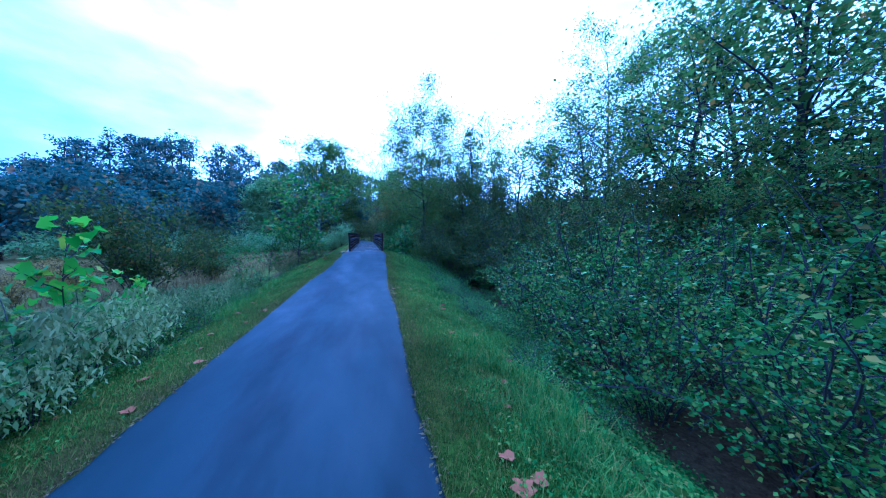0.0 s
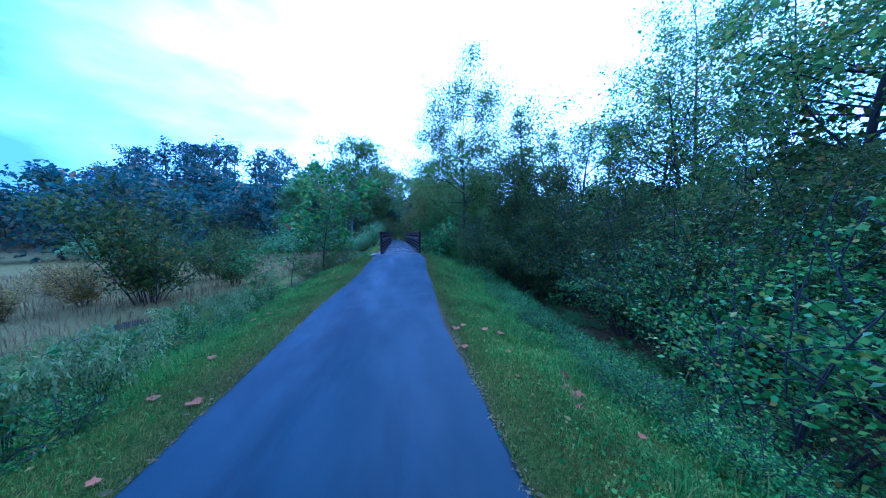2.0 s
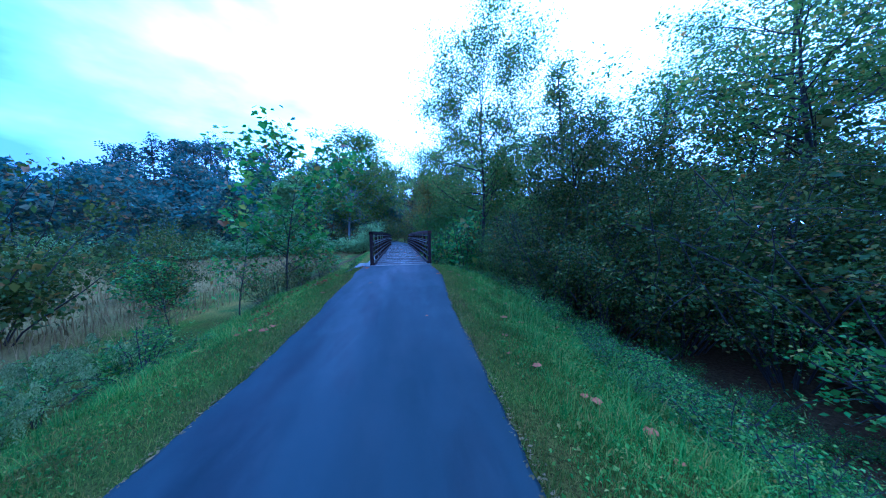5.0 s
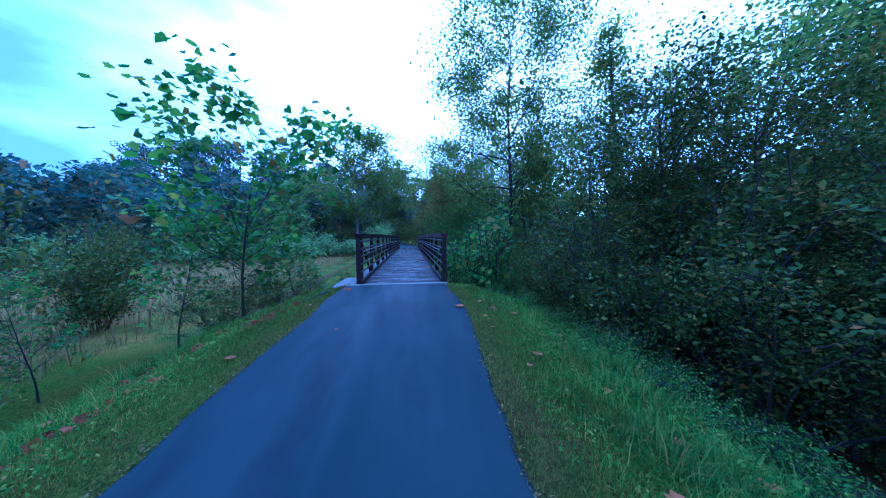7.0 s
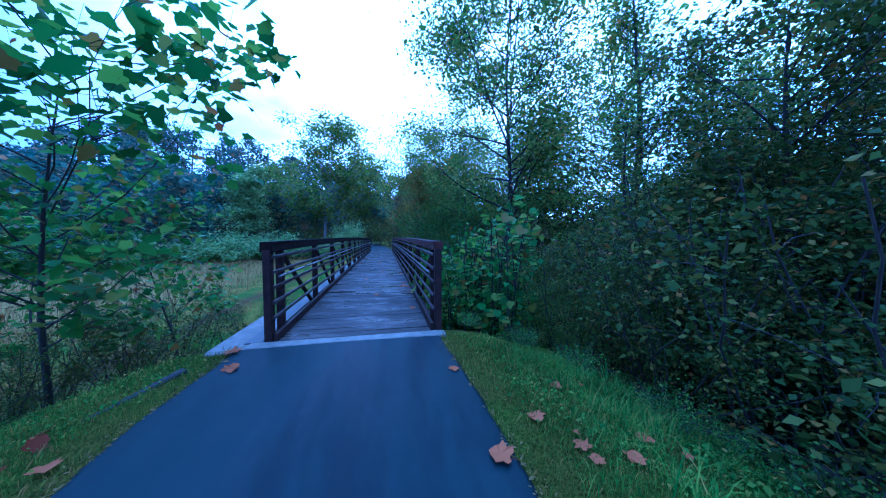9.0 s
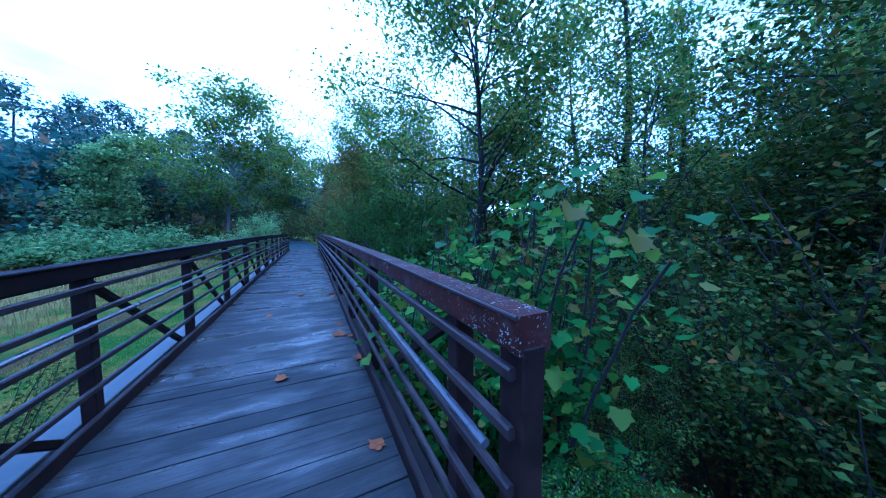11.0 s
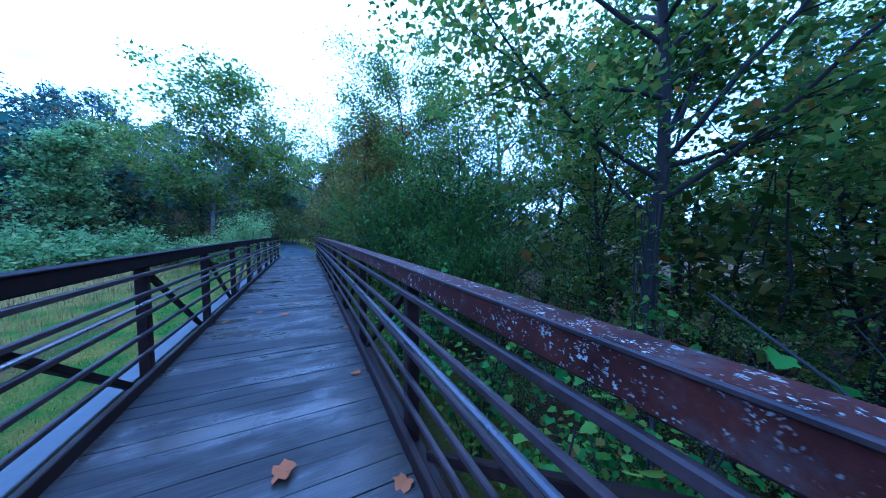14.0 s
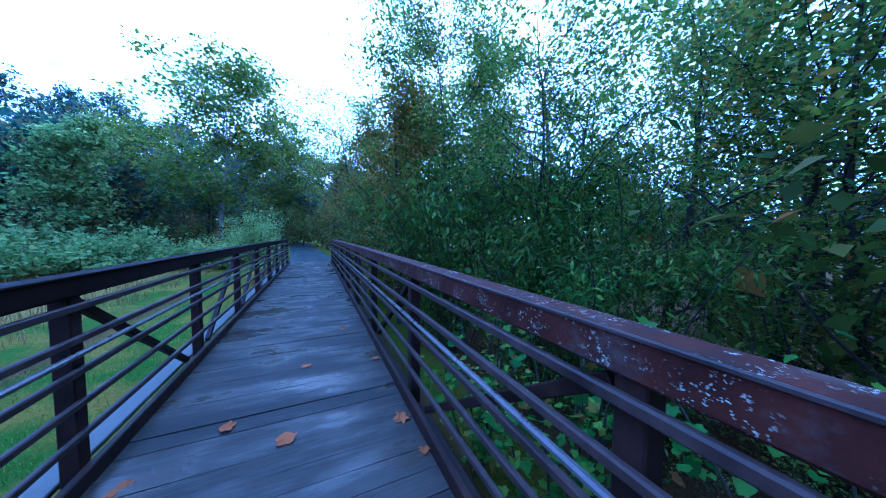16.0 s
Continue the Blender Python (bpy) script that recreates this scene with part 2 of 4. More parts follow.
def concrete_material():
    mat, nt, shader, out = material("worn_concrete")
    f = noise_tex(nt, 5.0, 7.0, 0.65, "World")
    g = noise_tex(nt, 90.0, 3.0, 0.6, "World")
    nt.links.new(ramp_of(nt, f, [(0.3, (0.105, 0.085, 0.056)), (0.7, (0.225, 0.185, 0.125))]), shader.inputs["Base Color"])
    shader.inputs["Roughness"].default_value = 0.75
    bump(nt, shader, g, 0.3, 0.004)
    return mat


def plain(name, col, rough):
    mat, nt, shader, out = material(name)
    f = noise_tex(nt, 6.0, 5.0, 0.6, "World")
    nt.links.new(ramp_of(nt, f, [(0.3, tuple(c * 0.7 for c in col)), (0.7, tuple(c * 1.2 for c in col))]), shader.inputs["Base Color"])
    shader.inputs["Roughness"].default_value = rough
    return mat


ASPHALT, GROUND, WOOD, CONCRETE = asphalt_material(), ground_material(), wood_material(), concrete_material()
STEEL = steel_material("weathering_steel", (0.009, 0.0055, 0.0045), (0.038, 0.018, 0.011))
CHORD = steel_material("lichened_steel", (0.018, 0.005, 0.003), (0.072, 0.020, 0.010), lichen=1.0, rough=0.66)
# chord steel without lichen, darkened to carry the left beam's backlit shade
CHORD_SHADED = steel_material("shaded_weathering_steel", (0.005, 0.003, 0.0022), (0.018, 0.008, 0.005), rough=0.75, gloss=0.08)
RAIL = steel_material("rubbed_rail_steel", (0.020, 0.012, 0.009), (0.070, 0.042, 0.032), rough=0.5, gloss=0.22)
PIPE = steel_material("wet_handrail_steel", (0.05, 0.040, 0.036), (0.12, 0.095, 0.085), rough=0.3, gloss=0.5)
LEDGE = steel_material("wet_galvanised_ledge", (0.075, 0.066, 0.053), (0.14, 0.122, 0.098), rough=0.45)
BARK = bark_material("grey_brown_bark", (0.012, 0.010, 0.006), (0.044, 0.036, 0.022))
PALE_BARK = bark_material("pale_bark", (0.10, 0.095, 0.085), (0.33, 0.31, 0.28))
TWIG = plain("twig_wood", (0.030, 0.022, 0.013), 0.9)
LEAF_GREEN = leaf_material("mid_green_leaves", [(0.0, (0.075, 0.120, 0.018)), (0.55, (0.155, 0.225, 0.032)), (0.9, (0.27, 0.29, 0.04)), (1.0, (0.42, 0.23, 0.03))], through_light=0.6)
LEAF_DARK = leaf_material("dark_green_leaves", [(0.0, (0.038, 0.055, 0.008)), (0.6, (0.082, 0.108, 0.015)), (0.93, (0.17, 0.155, 0.022)), (1.0, (0.25, 0.115, 0.02))], rough=0.6, through_light=0.40)
LEAF_BRIGHT = leaf_material("bright_green_leaves", [(0.0, (0.12, 0.26, 0.012)), (0.7, (0.26, 0.44, 0.016)), (1.0, (0.46, 0.44, 0.02))], through_light=0.45)
LEAF_LIGHT = leaf_material("light_green_leaves", [(0.0, (0.18, 0.25, 0.070)), (0.6, (0.30, 0.38, 0.11)), (1.0, (0.44, 0.46, 0.15))], rough=0.7, through_light=0.6)
LEAF_FRESH = leaf_material("fresh_bramble_leaves", [(0.0, (0.054, 0.105, 0.012)), (0.6, (0.122, 0.205, 0.022)), (0.93, (0.25, 0.30, 0.032)), (1.0, (0.38, 0.23, 0.03))], through_light=0.36)
LEAF_WILLOW = leaf_material("narrow_willow_leaves", [(0.0, (0.050, 0.095, 0.012)), (0.6, (0.105, 0.175, 0.020)), (1.0, (0.20, 0.24, 0.03))], through_light=0.35)
LEAF_SYC = leaf_material("broad_sycamore_leaves", [(0.0, (0.055, 0.11, 0.017)), (0.6, (0.12, 0.22, 0.026)), (0.88, (0.24, 0.33, 0.03)), (1.0, (0.22, 0.09, 0.025))], through_light=0.5)
LEAF_RUST = leaf_material("turning_leaves", [(0.0, (0.09, 0.105, 0.015)), (0.55, (0.19, 0.15, 0.02)), (1.0, (0.34, 0.17, 0.028))])
# far foliage: the blue of distance haze is mixed into the leaf colour
LEAF_HAZED = leaf_material("haze_tinted_leaves", [(0.0, (0.050, 0.088, 0.060)), (0.6, (0.105, 0.155, 0.100)), (0.92, (0.20, 0.19, 0.095)), (1.0, (0.33, 0.17, 0.07))], rough=0.8, through_light=0.45)
LEAF_PALE = leaf_material("pale_seed_plumes", [(0.0, (0.16, 0.195, 0.045)), (0.6, (0.29, 0.31, 0.085)), (1.0, (0.42, 0.40, 0.13))], rough=0.75)
GRASS = leaf_material("grass_blades", [(0.0, (0.045, 0.100, 0.008)), (0.5, (0.128, 0.212, 0.020)), (0.85, (0.22, 0.275, 0.028)), (1.0, (0.35, 0.22, 0.04))], rough=0.75, through_light=0.4)
GRASS_DRY = leaf_material("short_olive_turf", [(0.0, (0.060, 0.080, 0.008)), (0.5, (0.120, 0.150, 0.015)), (0.8, (0.19, 0.185, 0.022)), (1.0, (0.30, 0.18, 0.04))], rough=0.8, through_light=0.35)
MEADOW = leaf_material("meadow_stems", [(0.0, (0.13, 0.095, 0.028)), (0.6, (0.22, 0.15, 0.048)), (1.0, (0.33, 0.21, 0.08))], rough=0.8)
LEAF_GOLD = leaf_material("golden_weed_leaves", [(0.0, (0.15, 0.11, 0.02)), (0.6, (0.28, 0.19, 0.035)), (1.0, (0.42, 0.27, 0.06))], rough=0.8)
DEAD = leaf_material("fallen_leaf_brown", [(0.0, (0.085, 0.019, 0.006)), (0.6, (0.18, 0.045, 0.012)), (1.0, (0.34, 0.115, 0.034))], rough=0.75, through_light=0.1)
WATER = plain("still_creek_water", (0.03, 0.035, 0.035), 0.04)


# ---- mesh helpers ----
def mesh_from_arrays(name, verts, faces, mat, smooth=False):
    """verts (n, 3) and faces (m, k) as arrays."""
    verts, faces = np.asarray(verts, np.float32), np.asarray(faces, np.int32)
    me = bpy.data.meshes.new(name)
    m, k = faces.shape
    me.vertices.add(len(verts))
    me.vertices.foreach_set("co", verts.ravel())
    me.loops.add(m * k)
    me.loops.foreach_set("vertex_index", faces.ravel())
    me.polygons.add(m)
    me.polygons.foreach_set("loop_start", np.arange(0, m * k, k, dtype=np.int32))
    if smooth:
        me.polygons.foreach_set("use_smooth", np.ones(m, bool))
    me.update(calc_edges=True)
    me.materials.append(mat)
    return me


def part(name, me, parent=None, label="", at=None):
    ob = new(name, me)
    if parent:
        ob.parent = parent
    if at is not None:
        ob.matrix_basis = at
    if label:
        tagged(ob, label)
    return ob


def thing(name, label, category, group="", kind="", at=None, me=None):
    ob = new(name, me)
    tagged(ob, label, category, group, kind)
    if at is not None:
        ob.matrix_basis = at
    return ob


def box_mesh(name, size, mat, bevel=0.006, centre=(0, 0, 0)):
    bm = bmesh.new()
    bmesh.ops.create_cube(bm, size=1, matrix=Matrix.Translation(centre) @ Matrix.Diagonal((*size, 1)))
    if bevel:
        bmesh.ops.bevel(bm, geom=bm.edges[:], offset=bevel, segments=1, affect="EDGES")
    me = bpy.data.meshes.new(name)
    bm.to_mesh(me)
    bm.free()
    me.materials.append(mat)
    return me


def beam_between(a, b, w, d):
    """The pose and size of a bar from a to b: its length lies along local y."""
    a, b = Vector(a), Vector(b)
    m = (b - a).to_track_quat("Y", "Z").to_matrix().to_4x4()
    return Matrix.Translation((a + b) / 2) @ m, (w, (b - a).length, d)


def tube(points, radii, sides, verts, faces):
    base = len(verts)
    pts = [Vector(p) for p in points]
    for i, (p, r) in enumerate(zip(pts, radii)):
        d = (pts[min(i + 1, len(pts) - 1)] - pts[max(i - 1, 0)]).normalized()
        side = d.cross(Vector((0.31, 0.17, 0.93)) if abs(d.z) < 0.9 else Vector((1, 0, 0))).normalized()
        up = d.cross(side)
        for k in range(sides):
            a = 2 * math.pi * k / sides
            verts.append(p + (side * math.cos(a) + up * math.sin(a)) * r)
    for i in range(len(pts) - 1):
        for k in range(sides):
            k2 = (k + 1) % sides
            faces.append((base + i * sides + k, base + i * sides + k2, base + (i + 1) * sides + k2, base + (i + 1) * sides + k))


def wander(rng, start, heading, length, steps, bend, lift=0.0):
    p, d = np.array(start, float), np.array(heading, float)
    pts = [p.copy()]
    for _ in range(steps):
        d = d + rng.normal(0, bend, 3) + np.array((0, 0, lift))
        d /= np.linalg.norm(d)
        p = p + d * length / steps
        pts.append(p.copy())
    return pts


def leaf_arrays(rng, pts, size, spread=0.25, width=0.7, droop=0.0, fold=0.22):
    """One folded, pointed leaf of four corners at each point."""
    pts = np.asarray(pts, float)
    n = len(pts)
    axis = rng.normal(0, 1, (n, 3))
    axis[:, 2] = axis[:, 2] * 0.55 - droop - 0.2
    axis /= np.linalg.norm(axis, axis=1)[:, None]
    up = rng.normal(0, 0.72, (n, 3)) + np.array((0, 0, 0.95))
    side = np.cross(axis, up)
    side /= np.linalg.norm(side, axis=1)[:, None] + 1e-6
    nor = np.cross(side, axis)
    s = (size * rng.lognormal(0, spread, n))[:, None]
    mid = pts + axis * s * 0.45
    v = np.stack([pts, mid + side * s * width * 0.5 + nor * s * fold * 0.5, pts + axis * s, mid - side * s * width * 0.5 + nor * s * fold * 0.5], 1)
    return v.reshape(-1, 3), np.arange(4 * n).reshape(n, 4)


LOBES = [(0.0, 0.0), (0.22, -0.12), (0.50, -0.05), (0.46, 0.20), (0.64, 0.44), (0.42, 0.52), (0.30, 0.74), (0.0, 1.0)]


def lobed_arrays(rng, pts, size, spread=0.25, droop=0.25):
    """Broad leaves with pointed lobes, each a folded outline of two halves."""
    pts = np.asarray(pts, float)
    n = len(pts)
    axis = rng.normal(0, 1, (n, 3))
    axis[:, 2] = axis[:, 2] * 0.4 - droop
    axis /= np.linalg.norm(axis, axis=1)[:, None]
    up = rng.normal(0, 0.45, (n, 3)) + np.array((0, 0, 1.0))
    side = np.cross(axis, up)
    side /= np.linalg.norm(side, axis=1)[:, None] + 1e-6
    nor = np.cross(side, axis)
    s = (size * rng.lognormal(0, spread, n))[:, None]
    ring = LOBES + [(-x, y) for x, y in LOBES[-2:0:-1]]
    k = len(ring)
    v = np.stack([pts + s * (side * x + axis * y + nor * (0.25 * abs(x) - 0.12 * y * y)) for x, y in ring], 1)
    half = len(LOBES) - 1
    tris = [(0, 1, 3), (1, 2, 3), (0, 3, 7), (3, 5, 7), (3, 4, 5), (5, 6, 7)]
    mirror = lambda i: i if i in (0, half) else k - i
    tris = tris + [(mirror(a), mirror(c), mirror(b)) for a, b, c in tris]
    faces = (np.array(tris)[None] + (np.arange(n) * k)[:, None, None]).reshape(-1, 3)
    return v.reshape(-1, 3), faces


def clusters(rng, tips, n, sigma):
    tips = np.asarray(tips, float)
    w = rng.lognormal(0, 0.4, len(tips))
    pick = rng.choice(len(tips), n, p=w / w.sum())
    return tips[pick] + rng.normal(0, 1, (n, 3)) * np.array((sigma, sigma, sigma * 0.75))


def build_tree(name, label, seed, height, crown_from, crown_r, leaves, leaf, mat, bark=BARK, trunk_r=None, shape="round",
               limbs=22, sigma=0.45, lean=(0, 0), forks=1, limb_r=0.42, lobed=False, category="tree", group=""):
    """A tapered trunk with limbs and side branches, and a crown of leaves in clumps round the branch ends."""
    rng = np.random.default_rng(seed)
    root = thing(name, label, category, group)
    trunk_r = trunk_r or height * 0.013 + 0.02
    verts, faces, tips = [], [], []
    for stem in range(forks):
        a = rng.uniform(0, 6.28)
        out = 0.0 if forks == 1 else rng.uniform(0.18, 0.42)
        top = height * (1 if stem == 0 else rng.uniform(0.72, 0.95))
        r0 = trunk_r / (1 if stem == 0 else 1.35)
        spine = wander(rng, (rng.normal(0, 0.06) * (forks > 1), rng.normal(0, 0.06) * (forks > 1), -0.25),
                       (lean[0] + out * math.cos(a), lean[1] + out * math.sin(a), 1), top * 0.96, 12, 0.045, 0.03)
        tube(spine, [r0 * (1.35 if i == 0 else 1) * (1 - 0.93 * i / 12) for i in range(13)], 8, verts, faces)
        for j in range(max(4, limbs // forks)):
            u = crown_from + (0.97 - crown_from) * (j + rng.uniform(0, 1)) / max(4, limbs // forks)
            i = min(int(u * 12), 11)
            start = spine[i] + (spine[i + 1] - spine[i]) * (u * 12 - i)
            v = (u - crown_from) / (1 - crown_from)
            if shape == "round":
                reach = crown_r * math.sqrt(max(0.08, 1 - (1.7 * v - 0.75) ** 2))
            elif shape == "cone":
                reach = crown_r * (1.05 - 0.9 * v)
            else:
                reach = crown_r * (0.55 + 0.55 * math.sin(2.6 * v + 0.3))
            reach *= rng.uniform(0.62, 1.15)
            b = rng.uniform(0, 6.28)
            rise = rng.uniform(0.25, 0.9)
            limb = wander(rng, start, (math.cos(b), math.sin(b), rise), reach * 1.12, 6, 0.14, 0.03)
            rl = max(0.012, r0 * limb_r * (1 - 0.75 * u))
            tube(limb, [rl * (1 - 0.85 * q / 6) for q in range(7)], 5, verts, faces)
            tips += limb[3:]
            for _ in range(5):
                q = rng.integers(2, 6)
                twig = wander(rng, limb[q], np.array((math.cos(b), math.sin(b), 0.4)) + rng.normal(0, 0.75, 3), reach * rng.uniform(0.25, 0.5), 3, 0.2)
                tube(twig, [rl * 0.35, rl * 0.28, rl * 0.2, rl * 0.1], 3, verts, faces)
                tips += twig[1:] + twig[2:]
    part("trunk", mesh_from_arrays("trunk", [tuple(v) for v in verts], faces, bark, True), root)
    tips = [t for t in tips if rng.random() < 0.5]
    pts = clusters(rng, tips, leaves, sigma)
    v, f = (lobed_arrays(rng, pts, leaf) if lobed else leaf_arrays(rng, pts, leaf))
    part("crown", mesh_from_arrays("crown", v, f, mat), root)
    return root


def build_bush(name, label, seed, height, radius, leaves, leaf, mat, stems=9, sigma=0.16, droop=0.0, width=0.65, lobed=False, category="bush", group="", arch=-0.10, twig=TWIG, clear=0.03):
    """Many thin stems from one base that arch outwards, with leaves along them."""
    rng = np.random.default_rng(seed)
    root = thing(name, label, category, group)
    verts, faces, tips = [], [], []
    for j in range(stems):
        a = 2 * math.pi * (j + rng.uniform(-0.4, 0.4)) / stems
        out = rng.uniform(0.1, 1.0)
        length = height * rng.uniform(0.8, 1.15)
        start = (0.25 * radius * out * math.cos(a), 0.25 * radius * out * math.sin(a), -0.12)
        stem = wander(rng, start, (out * radius / height * 1.3 * math.cos(a), out * radius / height * 1.3 * math.sin(a), 1.0), length, 8, 0.10, arch * out)
        tube(stem, [0.006 + 0.010 * height * 0.4 * (1 - q / 9) for q in range(9)], 4, verts, faces)
        tips += stem[2:]
        for _ in range(5):
            q = rng.integers(2, 8)
            side = wander(rng, stem[q], (rng.normal(), rng.normal(), 0.5), radius * rng.uniform(0.25, 0.6), 4, 0.2, arch)
            tube(side, [0.007, 0.006, 0.005, 0.004, 0.002], 3, verts, faces)
            tips += side[1:]
    part("branchwork", mesh_from_arrays("branchwork", [tuple(v) for v in verts], faces, twig, True), root)
    pts = clusters(rng, tips, leaves, sigma)
    pts = pts[pts[:, 2] > clear]
    v, f = lobed_arrays(rng, pts, leaf) if lobed else leaf_arrays(rng, pts, leaf, droop=droop, width=width)
    part("foliage", mesh_from_arrays("foliage", v, f, mat), root)
    return root


def placed(x, y, turn=0.0, size=1.0, tall=1.0, sink=0.0):
    return Matrix.Translation((x, y, terrain(x, y) - sink)) @ Matrix.Rotation(turn, 4, "Z") @ Matrix.Diagonal((size, size, size * tall, 1))


# ---- ground, trail and abutments ----
def smooth01(t):
    t = min(1.0, max(0.0, t))
    return t * t * (3 - 2 * t)


def deck_z(y):
    return 4 * CAMBER * (y / SPAN) * (1 - y / SPAN)


def trail_z(y):
    """The trail lies almost level, then ramps up to the bridge."""
    if y < 0:
        return float(np.interp(y, (-42, -20, -13, -10.5, -8.7, -7.5, -6.0, -4.5, -2.2, 0), (-0.62, -0.56, -0.53, -0.505, -0.47, -0.43, -0.355, -0.25, -0.115, 0)))
    return deck_z(y) if y < SPAN else 0.0


def trail_edges(y):
    ys = (-60.0, -18.0, -16.5, -15.0, -12.0, -10.0, -7.6, -5.8, -4.2, -2.6, -1.5, -0.3, 30.0, 60.0)
    left = np.interp(y, ys, (-2.2, -2.03, -2.03, -2.02, -2.03, -2.02, -1.82, -1.70, -1.66, -1.55, -1.60, -1.46, -1.3, -3.5))
    right = np.interp(y, ys, (0.4, 0.48, 0.57, 0.65, 0.68, 0.80, 0.95, 1.00, 1.13, 1.29, 1.26, 1.15, 1.3, -0.9))
    return float(left), float(right)


def verge_width(y):
    return float(np.interp(y, (-18.2, -14.8), (1.55, 2.5)))


def terrain(x, y):
    left, right = trail_edges(y)
    base = -2.15 if x < 0 else -2.3
    away = math.hypot(x, y - 5)
    base += 0.016 * max(0.0, away - 30) * (1 if away < 130 else 130 / away)
    # wooded hillside beyond the meadow
    rise = 0.82 * y - 0.57 * x
    bearing = math.degrees(math.atan2(-x, y + 15)) if y > -15 else 90.0
    base += 26.0 * smooth01((rise - 62) / 75) * (1.0 - 0.8 * smooth01((bearing - 33) / 17))
    base += 0.10 * noise.noise(Vector((x * 0.25, y * 0.25, 0)))
    d = left - x if x < left else max(0.0, x - right)
    if x < 0:
        drop = 0.16 * d + 0.22 * max(0.0, d - 0.9) + 0.14 * max(0.0, d - 2.6)
    else:
        drop = 0.12 * d + 0.25 * max(0.0, d - 0.7) + 0.22 * max(0.0, d - verge_width(y))
    z = (trail_z(y) if not 0 < y < SPAN else 0.0) - drop - (0.035 if d == 0 else 0.006)
    inside = min(y - 0.35, SPAN - 0.35 - y)
    if inside > 0:
        z -= 0.06 + 1.1 * inside if abs(x) < 3 else max(0.0, 0.5 * inside)
    z = max(z, base)
    if d > 0.25:
        z += 0.03 * noise.noise(Vector((x * 1.3, y * 1.3, 3.0)))
    # shallow creek hollow in the meadow
    z -= 0.35 * math.exp(-((x + 11.3) ** 2 / 1.4 + (y + 3.9) ** 2 / 2.6))
    return z


def spaced(fine_from, fine_to, step, far):
    mid = list(np.arange(fine_from, fine_to + 1e-6, step))
    lo, hi, g = [], [], step
    a, b = mid[0], mid[-1]
    while a > -far or b < far:
        g *= 1.22
        a, b = a - g, b + g
        lo.append(a)
        hi.append(b)
    return lo[::-1] + mid + hi


def build_ground():
    xs, ys = spaced(-14, 9, 0.3, 2500), spaced(-26, 32, 0.4, 2500)
    verts = [(x, y, terrain(x, y)) for y in ys for x in xs]
    n = len(xs)
    faces = [(j * n + i, j * n + i + 1, (j + 1) * n + i + 1, (j + 1) * n + i) for j in range(len(ys) - 1) for i in range(n - 1)]
    me = mesh_from_arrays("ground", verts, faces, GROUND, True)
    cover = []
    for x, y, z in verts:
        w = noise.noise(Vector((x * 0.4, y * 0.4, 7.0)))
        meadow = smooth01((-x - 10.0 + 1.5 * w) / 2.5) * (1 - smooth01((0.82 * y - 0.57 * x - 70) / 10))
        track = math.exp(-((x + 7.2 + 0.25 * w) / 0.6) ** 2) * smooth01((y - 1.0) / 4)
        left, right = trail_edges(y)
        bank = smooth01((x - right - 0.2 - verge_width(y) + 0.4 * w) / 0.6)
        under = 1.0 if abs(x) < 2.6 and 0 < y < SPAN else 0.0
        rim = (max(0.0, 1 - abs(x - right - 0.08) / 0.14) + 0.5 * max(0.0, 1 - abs(left - x - 0.05) / 0.10)) * (y < 0) * (0.5 + 0.9 * w)
        woods = smooth01((0.82 * y - 0.57 * x - 66) / 10)
        cover += [meadow, max(0.9 * track, bank * 0.9, under, woods * 0.8, 0.7 * max(0, rim), (0.22 + 0.5 * w) * max(0.0, 1 - max(left - x, x - right) / 1.0) * (y < 0)), 0.0, smooth01((y - 0.5) / 2) * smooth01((-x - 1.5) / 0.5)]
    attr = me.color_attributes.new("cover", "FLOAT_COLOR", "POINT")
    attr.data.foreach_set("color", np.array(cover, np.float32))
    return thing("ground", "grassy ground with meadow, bare soil and a footpath", "ground", kind="structure", me=me)


def strip_solid(name, rows, mat, thick):
    """A slab that follows rows of (left x, right x, y, z), with rounded-off rim."""
    verts, faces = [], []
    for a, b, y, z in rows:
        verts += [(a - 0.02, y, z - thick), (a, y, z - 0.012), (a + 0.04, y, z), ((a + b) / 2, y, z + 0.012), (b - 0.04, y, z), (b, y, z - 0.012), (b + 0.02, y, z - thick)]
    for j in range(len(rows) - 1):
        for i in range(6):
            faces.append((j * 7 + i, j * 7 + i + 1, (j + 1) * 7 + i + 1, (j + 1) * 7 + i))
    return mesh_from_arrays(name, verts, faces, mat, True)


def trail_rows(y0, y1, step, seed):
    rows = []
    for y in np.linspace(y0, y1, int(abs(y1 - y0) / step) + 1):
        a, b = trail_edges(y)
        w = lambda k: 0.05 * noise.noise(Vector((k, y * 1.7, seed))) + 0.025 * noise.noise(Vector((k, y * 6.0, seed)))
        rows.append((a + w(1.0), b + w(5.0), y, trail_z(y) + 0.008))
    return rows


build_ground()
thing("trail", "damp dark asphalt greenway trail with ragged edges", "path", kind="structure", me=strip_solid("trail", trail_rows(-60, -0.224, 0.12, 2.0), ASPHALT, 0.09))
thing("trail", "asphalt trail going on into the woods", "path", kind="structure", me=strip_solid("trail", trail_rows(SPAN + 0.224, 70, 0.3, 4.0), ASPHALT, 0.09))


